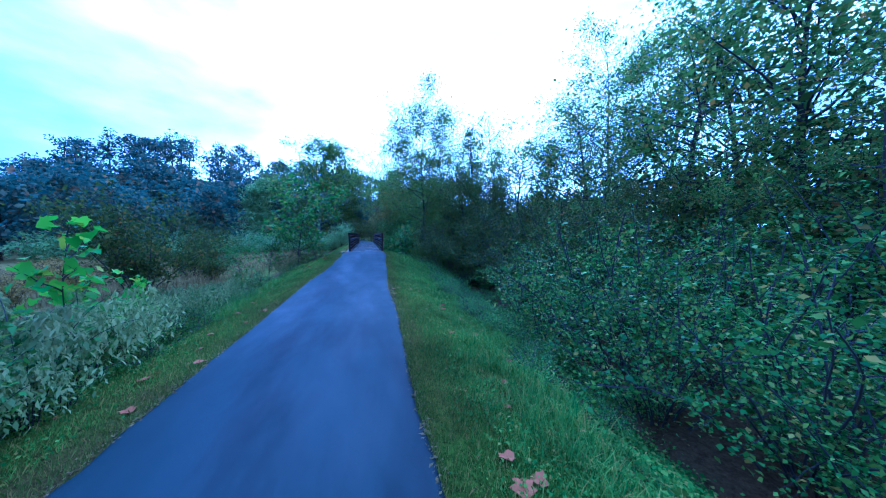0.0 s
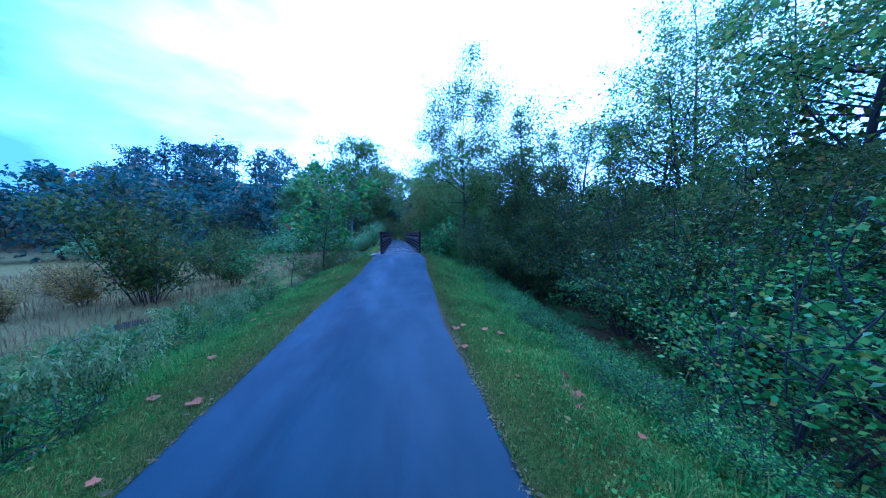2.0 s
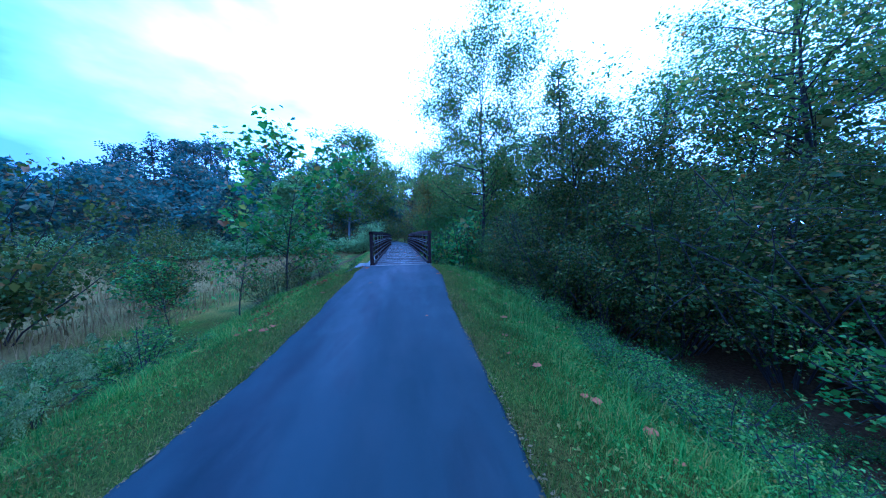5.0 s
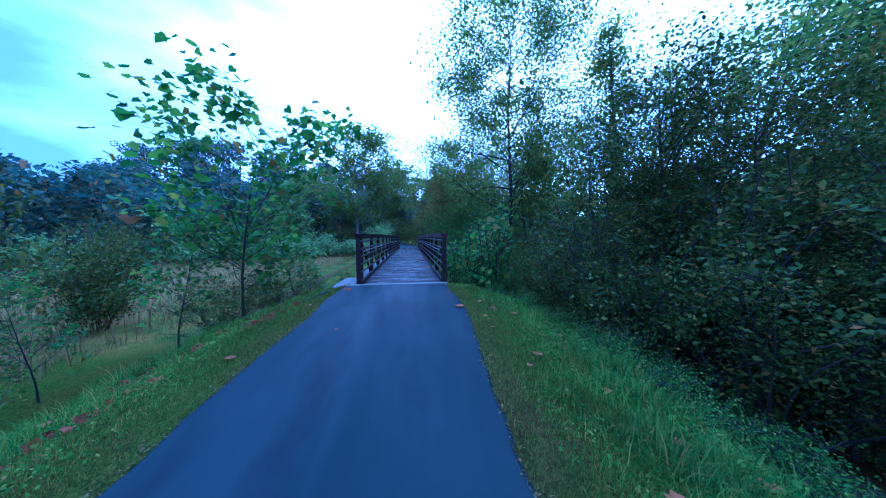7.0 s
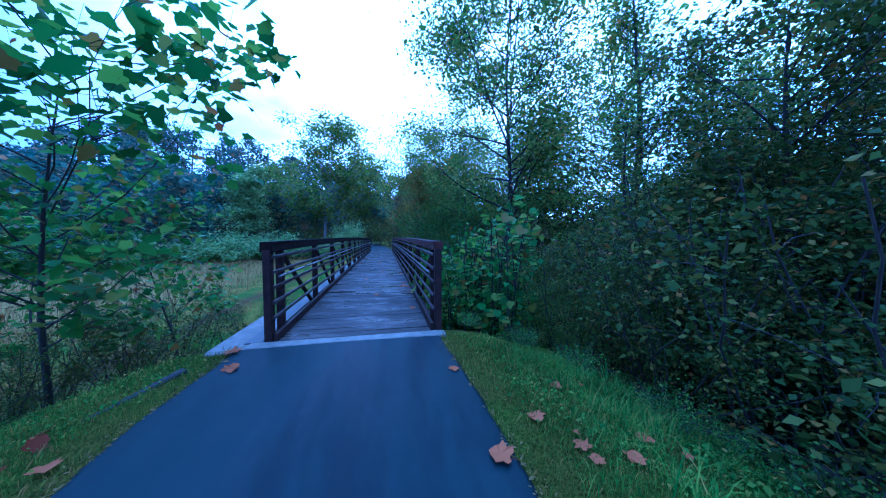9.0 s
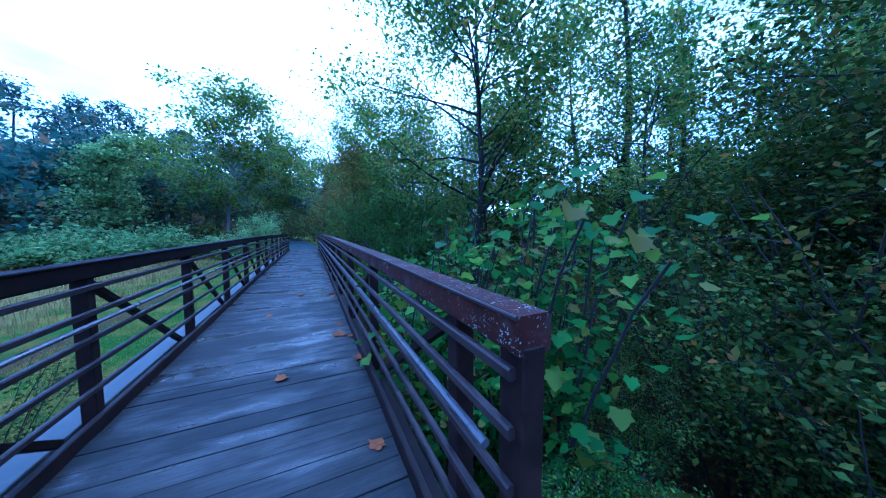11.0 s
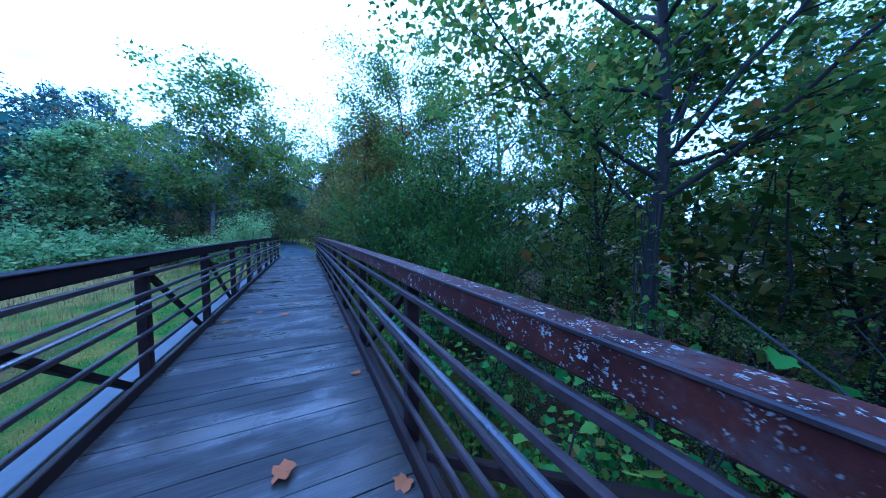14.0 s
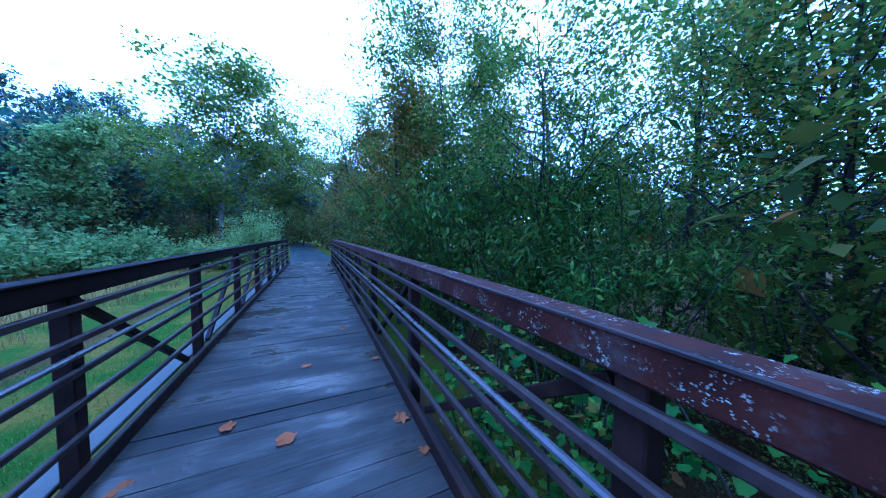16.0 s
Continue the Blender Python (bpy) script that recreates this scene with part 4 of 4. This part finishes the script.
for x, y, s in ((-9, 51, 1.1), (-13, 53, 1.2), (-17, 54, 1.2), (-3, 58, 1.3), (4.2, 25.6, 0.9), (4, 28.6, 0.9), (3.8, 33.6, 0.85), (9.2, 8, 1.3), (14.43, -19.86, 0.9), (15.73, -13.86, 1), (14.97, -9.06, 0.9), (14.0, -4.5, 1), (13.5, 0, 1.1), (18.05, -17.46, 1.5), (18.0, -2.0, 1.5), (18.91, -10.26, 1.5), (17.0, -6.0, 1.4), (19.73, -13.86, 1.6), (16.31, -22.26, 1.4), (21.0, -6.5, 1.6), (14, 8, 1.5), (19, 5, 1.6), (3.2, 41, 1), (-1.2, 50, 1.1), (4.2, 48, 1.3), (1.8, 55, 1.4), (-5, 55, 1.4), (6.8, 22, 1.2), (11.2, -6.2, 0.9)):
    copy_thing(backing, placed(x, y, rng.uniform(0, 6.28), s * rng.uniform(0.92, 1.08), rng.uniform(0.9, 1.1)))

for x, y, s in ((-4.4, 3.4, 0.55), (-5.9, 2.4, 0.5), (-3.3, 4.2, 0.5), (-4.2, 1.9, 0.42), (-5.3, 1.2, 0.42)):
    copy_thing(hedge, placed(x, y, rng.uniform(0, 6.28), s))

# ---- meadow side: bushes and tall weeds ----
dome = build_bush("dome_bush", "dark rounded bush standing in the meadow", 38, 4.0, 1.7, 6500, 0.13, LEAF_DARK, stems=18, sigma=0.26, group="meadow bushes")
dome.matrix_basis = placed(-12.8, -0.9, 0.0, 1.2, 1.3)
for x, y, s in ((-11.5, 4.0, 0.62), (-14.5, 7.5, 0.8), (-17.5, 5.0, 0.6)):
    copy_thing(dome, placed(x, y, rng.uniform(0, 6.28), s))


def build_plume_weed(name, label, seed, height, radius, stems, strands, group):
    """Arching stems, whose ends hang over in pale feathery strands."""
    rng = np.random.default_rng(seed)
    root = thing(name, label, "weed", group)
    pts, low_pts = [], []
    for k in range(stems):
        verts, faces = [], []
        a = 2 * math.pi * (k + rng.uniform(-0.4, 0.4)) / stems
        out = np.array((math.cos(a), math.sin(a), 0.0))
        reach, h = radius * rng.uniform(0.35, 1.1), height * rng.uniform(0.75, 1.1)
        line = [out * (0.06 + reach * u ** 1.7) + np.array((0, 0, h * (1.25 * u - 0.42 * u ** 3) - 0.06)) for u in np.linspace(0, 1.12, 9)]
        tube(line, [0.007 * (1 - q / 11) for q in range(9)], 4, verts, faces)
        part("stem", mesh_from_arrays("stem", [tuple(v) for v in verts], faces, TWIG, True), root)
        low_pts += [p + rng.normal(0, 0.07, 3) for p in line[2:6] for _ in range(9)]
        for _ in range(strands):
            u = rng.uniform(4.2, 7.99)
            p = line[int(u)] + (line[int(u) + 1] - line[int(u)]) * (u % 1)
            away = out * rng.uniform(0.0, 0.10) + rng.normal(0, 0.045, 3)
            length = rng.uniform(0.18, 0.50)
            for s in np.linspace(0.05, 1, 8):
                pts.append(p + away * math.sqrt(s) + np.array((0, 0, 0.03 * s - length * s * s)) + rng.normal(0, 0.008, 3))
    v, f = leaf_arrays(rng, pts, 0.075, droop=1.8, width=0.36)
    part("plumage", mesh_from_arrays("plumage", v, f, LEAF_PALE), root, "pale grey-green hanging seed plumes")
    v, f = leaf_arrays(rng, low_pts, 0.11, droop=0.3, width=0.3)
    part("foliage", mesh_from_arrays("foliage", v, f, LEAF_FRESH), root)
    return root


weeds = build_plume_weed("drooping_weed", "pale drooping weed with feathery seed plumes", 39, 1.5, 0.8, 13, 18, "seeding weeds")
weeds.matrix_basis = placed(-4.38, -18.18)
green_weed = build_bush("green_weed", "leafy green weed clump by the trail", 40, 1.1, 0.7, 1100, 0.085, LEAF_FRESH, stems=14, sigma=0.09, droop=0.2, width=0.35, arch=-0.2, category="weed", group="green weeds")
green_weed.matrix_basis = placed(-4.71, -16.74)
for x, y, s in ((-3.0, -18.3, 0.8), (-3.5, -17.2, 1.0), (-4.0, -15.9, 1.0), (-4.3, -14.9, 0.9), (-3.3, -18.9, 0.9), (-3.76, -17.7, 0.75), (-4.16, -16.62, 0.85), (-4.3, -15.42, 0.8), (-4.12, -12.9, 0.8), (-4.03, -19.02, 0.8), (-4.8, -16.5, 1.0), (-4.27, -19.86, 1.05), (-5.52, -18.9, 1.15), (-5.12, -14.82, 0.95), (-6.0, -16.5, 1.15), (-4.64, -13.38, 0.85), (-5.76, -13.62, 1.05), (-6.93, -15.06, 1.2), (-6.98, -18.18, 1.3), (-7.61, -12.66, 1.1), (-6.2, -4.6, 0.85), (-8.38, -16.02, 1.2), (-5.52, -10.98, 0.9), (-6.86, -9.78, 0.9), (-6.6, -5.4, 0.8), (-7.4, -6.6, 0.85), (-5.8, -6.6, 0.65), (-7.8, -4.2, 0.8)):
    copy_thing(weeds, placed(x, y, rng.uniform(0, 6.28), s * rng.uniform(0.9, 1.1)))
for x, y, s in ((-3.42, -16.98, 0.45), (-3.45, -15.54, 0.5), (-3.47, -13.86, 0.5), (-3.98, -10.14, 0.4), (-4.2, -5.2, 0.4), (-3.5, -18.54, 0.45), (-4.04, -17.34, 0.7), (-5.26, -17.7, 1.0), (-5.55, -15.54, 1.0), (-4.17, -13.98, 0.8), (-5.08, -12.18, 1.0), (-5.05, -9.54, 0.6), (-6.29, -14.34, 0.8), (-5.3, -5.0, 0.9), (-6.6, -3.2, 1.0), (-4.25, -21.54, 0.9), (-5.63, -21.06, 1.1), (-6.2, -4.4, 0.8), (-7.2, -7.8, 0.9), (-5.2, -8.4, 0.6), (-6.4, -6.8, 0.7), (-8.4, -5.6, 0.9)):
    copy_thing(green_weed, placed(x, y, rng.uniform(0, 6.28), s * rng.uniform(0.9, 1.1)))

gold = build_bush("golden_weed", "tall golden-tan weed clump in the meadow", 44, 2.3, 1.0, 2200, 0.10, LEAF_GOLD, stems=16, sigma=0.16, arch=-0.04, category="weed", group="golden weeds")
gold.matrix_basis = placed(-15.6, -0.9, 0.0, 1.0)
for x, y, s in ((-17.4, 0.6, 0.9), (-16.2, -3.4, 0.75), (-20.5, 3.0, 0.9)):
    copy_thing(gold, placed(x, y, rng.uniform(0, 6.28), s))

# bushes past the meadow strip, seen through the railing
shrub = build_bush("bank_shrub", "light green shrub along the creek bank", 41, 3.6, 2.4, 1250, 0.36, LEAF_LIGHT, stems=16, sigma=0.36, group="creek bank shrubs")
shrub.matrix_basis = placed(-22.0, 40.0)
for x, y, s in ((-26, 41, 1.0), (-30, 39, 1.1), (-18, 43, 1.0), (-14.5, 45, 1.0), (-34, 36, 1.1), (-11, 45.5, 0.9), (-23.5, 44, 1.3), (-28, 46, 1.3), (-17, 48, 1.3), (-8.4, 44, 0.8), (-38, 33, 1.2), (-33, 43, 1.3), (-42, 29, 1.2), (-7.0, 48, 1.1), (-20, 46, 1.2), (-31, 34, 0.8)):
    copy_thing(shrub, placed(x, y, rng.uniform(0, 6.28), s))
lime = build_bush("lime_green_bush", "fresh light green bush where the bridge lands", 42, 4.8, 1.9, 6000, 0.15, LEAF_LIGHT, stems=16, sigma=0.3, group="creek bank shrubs")
lime.matrix_basis = placed(-4.9, 39.0)
copy_thing(lime, placed(-6.6, 41.0, 2.0, 0.8))


# ---- grass ----
def build_grass(name, label, seed, spots, heights, mat, lean_by=0.5, width=0.0018):
    """Blades of two triangles each, on the ground."""
    rng = np.random.default_rng(seed)
    spots = np.asarray(spots)
    n = len(spots)
    base = np.column_stack([spots, [terrain(x, y) - 0.01 for x, y in spots]])
    h = (np.asarray(heights) * rng.lognormal(0, 0.3, n))[:, None]
    a = rng.uniform(0, 6.28, n)
    out = np.column_stack([np.cos(a), np.sin(a), np.zeros(n)])
    side = np.column_stack([-np.sin(a), np.cos(a), np.zeros(n)]) * (width * (1 + h * 2))
    bend = out * h * (lean_by * rng.uniform(0.1, 1.2, (n, 1)))
    top = np.array((0, 0, 1.0))
    v = np.stack([base - side, base + side, base + bend * 0.45 + top * h * 0.62 + side * 0.6, base + bend + top * h * 0.9], 1).reshape(-1, 3)
    f = np.arange(4 * n).reshape(n, 4)
    if h.mean() > 0.07:
        mid = base + bend * 0.40 + top * h * 0.62
        v = np.stack([base - side, base + side, mid + side * 0.8, mid - side * 0.8, base + bend + top * h * 0.88], 1).reshape(-1, 3)
        f = (np.array(((0, 1, 2), (0, 2, 3), (3, 2, 4)))[None] + 5 * np.arange(n)[:, None, None]).reshape(-1, 3)
    return thing(name, label, "grass", kind="stuff", me=mesh_from_arrays(name, v, f, mat))


def verge(seed, n, y0, y1, x_in, x_out, side):
    rng = np.random.default_rng(seed)
    out = []
    for y, u in zip(rng.uniform(y0, y1, n), rng.beta(1.0, 1.2, n)):
        left, right = trail_edges(y)
        d = x_in + (x_out - x_in) * u * (verge_width(y) / 2.5 if side > 0 else 1.0)
        out.append((left - d, y) if side < 0 else (right + d, y))
    return np.array(out)


for seed, n, near, far, side, mat in ((51, 60000, -0.04, 1.1, 1, GRASS_DRY), (71, 80000, 0.3, 2.7, 1, GRASS), (52, 45000, -0.04, 1.3, -1, GRASS_DRY), (72, 55000, 0.4, 2.8, -1, GRASS)):
    s = verge(seed, n, -23.5, -0.1, near, far, side)
    build_grass("verge_grass", "short mown grass verge beside the trail", seed + 10, s, np.full(len(s), 0.05), mat, 0.5, 0.0026)
r = np.random.default_rng(53)


def build_herbs(name, label, seed, centres, per, spread, leaf):
    """Low broad-leaved herbs and clover in patches on the ground."""
    rng = np.random.default_rng(seed)
    xy = np.repeat(centres, per, 0) + rng.normal(0, spread, (len(centres) * per, 2))
    z = np.array([terrain(x, y) for x, y in xy]) + rng.uniform(0.01, 0.07, len(xy))
    v, f = leaf_arrays(rng, np.column_stack([xy, z]), leaf, 0.3, 0.75)
    return thing(name, label, "herbs", kind="stuff", me=mesh_from_arrays(name, v, f, GRASS))


build_herbs("verge_herbs", "low clover and ground ivy in the verge", 57, verge(58, 540, -22.5, -0.3, 0.5, 3.4, 1), 62, 0.17, 0.026)
build_herbs("verge_herbs", "low clover and ground ivy in the verge", 59, verge(60, 420, -22.5, -0.3, 0.5, 4.6, -1), 62, 0.17, 0.026)
build_herbs("bank_herbs", "leafy herbs at the foot of the bank", 63, verge(64, 460, -20.5, -0.3, 2.0, 4.9, 1), 80, 0.2, 0.05)
# tall tufts stand thickest at the outer half of each verge
for seed, n, x_in, x_out, side, tall in ((54, 380, 1.1, 3.1, 1, 0.22), (56, 300, 0.5, 2.3, 1, 0.11), (55, 420, 1.5, 5.2, -1, 0.20)):
    centres = verge(seed, n, -22.5, -0.3, x_in, x_out, side)
    s = np.repeat(centres, 80, 0) + r.normal(0, 0.10, (n * 80, 2))
    build_grass("long_grass", "long bent tufts of bright green grass", seed + 9, s, np.repeat(r.uniform(0.35, 1.0, n) * tall, 80), GRASS, 1.0, 0.0027)
s = np.column_stack([r.uniform(-7.0, -1.7, 28000), r.uniform(0.6, 34, 28000)])
build_grass("bank_grass", "green and olive grass beside and below the bridge", 65, s, np.full(len(s), 0.08), GRASS, 0.7, 0.005)
s = np.column_stack([r.uniform(-34.01, -8.6, 30000), r.uniform(-25, 46, 30000)])
build_grass("meadow_grass", "tall straw-coloured meadow grass", 66, s, np.full(len(s), 0.42), MEADOW, 0.6, 0.007)


# straw and crumbs swept along the trail's edges
rng_c = np.random.default_rng(62)
for side, n in ((1, 5200), (-1, 2600)):
    ys = np.concatenate([rng_c.uniform(-22.5, -0.4, n // 2), rng_c.normal(-12.4, 1.1, n // 2) if side > 0 else rng_c.uniform(-22.5, -0.4, n // 2)])
    xs = np.array([trail_edges(y)[1 if side > 0 else 0] for y in ys]) + side * np.abs(rng_c.normal(0.0, 0.055, n)) - side * 0.03
    v, f = leaf_arrays(rng_c, np.column_stack([xs, ys, [trail_z(y) + 0.012 for y in ys]]), 0.028, 0.4, 0.5)
    v[:, 2] = np.repeat([trail_z(y) for y in ys], len(v) // n) + 0.010 + 0.25 * (v[:, 2] - np.repeat([trail_z(y) + 0.012 for y in ys], len(v) // n))
    thing("edge_litter", "dry straw and crumbs along the edge of the asphalt", "litter", kind="stuff", me=mesh_from_arrays("edge_litter", v, f, MEADOW))


# ---- creek pool in the meadow ----
bm = bmesh.new()
rim = [bm.verts.new((0.6 * math.cos(a) * (1 + 0.2 * math.sin(3 * a)), 1.0 * math.sin(a) * (1 + 0.15 * math.cos(2 * a)), 0)) for a in np.linspace(0, 6.283, 40)[:-1]]
bm.faces.new(rim)
me = bpy.data.meshes.new("creek_pool")
bm.to_mesh(me)
bm.free()
me.materials.append(WATER)
thing("creek_pool", "small still pool of creek water among the weeds", "water", kind="structure", at=pose(-11.3, -3.9, -2.42), me=me)


# ---- fallen leaves ----
def dead_leaf_mesh(seed):
    """A lobed sycamore leaf, dry and curled, with its stalk."""
    rng = np.random.default_rng(seed)
    ring = LOBES + [(-x, y) for x, y in LOBES[-2:0:-1]]
    bm = bmesh.new()
    mid = bm.verts.new((0, 0.42, 0.02))
    vs = []
    for i, (x, y) in enumerate(ring):
        x, y = x * rng.uniform(0.85, 1.2), y * rng.uniform(0.92, 1.1)
        vs.append(bm.verts.new((x, y, 0.02 + 0.30 * abs(x) ** 1.5 * rng.uniform(0.2, 1.3) + rng.uniform(0, 0.05))))
    for a, b in zip(vs, vs[1:] + vs[:1]):
        bm.faces.new((mid, a, b))
    stalk = [bm.verts.new(p) for p in ((-0.012, 0.02, 0.02), (0.012, 0.02, 0.02), (0.05, -0.42, 0.03), (0.03, -0.43, 0.03))]
    bm.faces.new(stalk)
    me = bpy.data.meshes.new("fallen_leaf")
    bm.to_mesh(me)
    bm.free()
    me.materials.append(DEAD)
    return me


LEAF_MESHES = [dead_leaf_mesh(k) for k in range(71, 76)]
rng = np.random.default_rng(77)


def drop_leaf(x, y, size, where):
    on_deck = 0 < y < SPAN and abs(x) < 1.05
    left, right = trail_edges(y)
    if on_deck:
        z = deck_z(y) + 0.004
    elif left < x < right:
        z = trail_z(y) + 0.014
    else:
        z = terrain(x, y) + 0.03
    labels = {"deck": "curled orange-brown sycamore leaf on the wet deck", "grass": "rust-brown fallen leaf lying in the grass", "trail": "dry fallen leaf on the asphalt"}
    m = Matrix.Translation((x, y, z)) @ Matrix.Rotation(rng.uniform(0, 6.28), 4, "Z") @ Matrix.Rotation(rng.normal(0, 0.12), 4, "X") @ Matrix.Scale(size, 4)
    thing("fallen_leaf", labels[where], "leaf", "fallen leaves", at=m, me=LEAF_MESHES[rng.integers(0, 5)])


for x, y, s in ((0.99, 2.85, 0.15), (0.23, 2.72, 0.14), (0.85, 3.78, 0.10), (-0.18, 5.33, 0.13), (0.22, 6.85, 0.16), (0.95, 4.27, 0.13), (0.88, 3.70, 0.17), (1.01, 3.62, 0.09), (1.0, 6.45, 0.13), (0.94, 7.98, 0.11), (1.0, 9.62, 0.12),
                (0.05, 10.87, 0.14), (0.18, 12.18, 0.11), (-0.37, 11.26, 0.12), (1.0, 10.8, 0.14), (-0.89, 10.88, 0.12), (1.0, 12.06, 0.09), (1.02, 10.4, 0.08), (-0.4, 14.5, 0.1), (0.7, 13.4, 0.1), (0.9, 1.3, 0.12)):
    drop_leaf(x, y, s * 0.9, "deck")
for x, y, s in ((-1.3, -0.78, 0.15), (-1.42, -0.28, 0.18), (1.22, -2.4, 0.16), (1.1, -1.2, 0.10), (-0.9, -3.3, 0.05), (0.4, -6.2, 0.05)):
    drop_leaf(x, y, s, "trail")
spots = [(1.92, -6.12), (2.27, -6.14), (3.31, -5.67), (2.94, -6.49), (1.63, -2.0), (1.5, -2.9), (1.57, -12.5), (1.92, -12.4), (1.03, -19.5), (1.21, -19.5), (1.9, -14.2), (1.53, -16.2), (2.11, -16.0), (1.85, -4.26), (2.57, -4.69),
         (-3.9, -4.1), (-3.4, -3.4), (-3.3, -9.9), (-3.9, -8.4), (-2.6, -17.0), (-2.3, -14.0), (-2.4, -6.2), (2.3, -1.4), (-3.0, -12.6)]
for x, y in spots:
    drop_leaf(x, y, rng.uniform(0.09, 0.14), "grass")
for _ in range(70):
    y = rng.uniform(-22.5, -0.4)
    left, right = trail_edges(y)
    x = right + rng.uniform(0.05, 1.9) if rng.random() < 0.5 else left - rng.uniform(0.05, 2.2)
    drop_leaf(x, y, rng.uniform(0.05, 0.13), "grass")

# drifts of dead leaves on the bank below the trail
def build_litter(seed, x, y, n, spread, slant):
    rng = np.random.default_rng(seed)
    u, v = rng.normal(0, spread, n), rng.normal(0, spread * 0.28, n)
    px, py = x + u * math.cos(slant) - v * math.sin(slant), y + u * math.sin(slant) + v * math.cos(slant)
    pts = np.column_stack([px, py, [terrain(a, b) + 0.02 for a, b in zip(px, py)]])
    v, f = lobed_arrays(rng, pts, 0.07, droop=0.0)
    thing("leaf_litter", "drift of rust-brown dead leaves in the grass", "leaf litter", kind="stuff", me=mesh_from_arrays("leaf_litter", v, f, DEAD))


for k, (x, y, n, spread, slant) in enumerate(((-3.5, -2.6, 90, 0.5, 1.2), (-2.45, -2.1, 60, 0.35, 1.3), (-3.1, -4.6, 40, 0.4, 1.2), (-7.0, -7.3, 40, 0.3, 1.0), (1.9, -13.9, 25, 0.2, 1.4))):
    build_litter(120 + k, x, y, n, spread, slant)

# ---- deck planks ----
PLANK = 0.1964
plank_meshes = []
for k in range(7):
    r = np.random.default_rng(90 + k)
    bm = bmesh.new()
    bmesh.ops.create_cube(bm, size=1, matrix=Matrix.Diagonal((2.11, PLANK - (0.0015 if k < 5 else 0.007), 0.05, 1)))
    bmesh.ops.subdivide_edges(bm, edges=[e for e in bm.edges if abs(e.verts[0].co.x - e.verts[1].co.x) > 1], cuts=5)
    bmesh.ops.bevel(bm, geom=[e for e in bm.edges if all(v.co.z > 0 for v in e.verts) and abs(e.verts[0].co.x - e.verts[1].co.x) > 0.1], offset=0.0025, segments=1, affect="EDGES")
    for v in bm.verts:
        v.co.z += 0.0022 * math.sin(v.co.x * 2.1 + k) + r.uniform(-0.001, 0.001)
    me = bpy.data.meshes.new("plank")
    bm.to_mesh(me)
    bm.free()
    me.materials.append(WOOD)
    plank_meshes.append(me)
for i in range(round(SPAN / PLANK)):
    y = (i + 0.5) * PLANK
    me = plank_meshes[rng.integers(0, 7)]
    part("plank", me, bridge, at=pose(0, y, deck_z(y) - 0.025 + rng.normal(0, 0.0018), rng.normal(0, 0.7), 0, 180 * rng.integers(0, 2)))
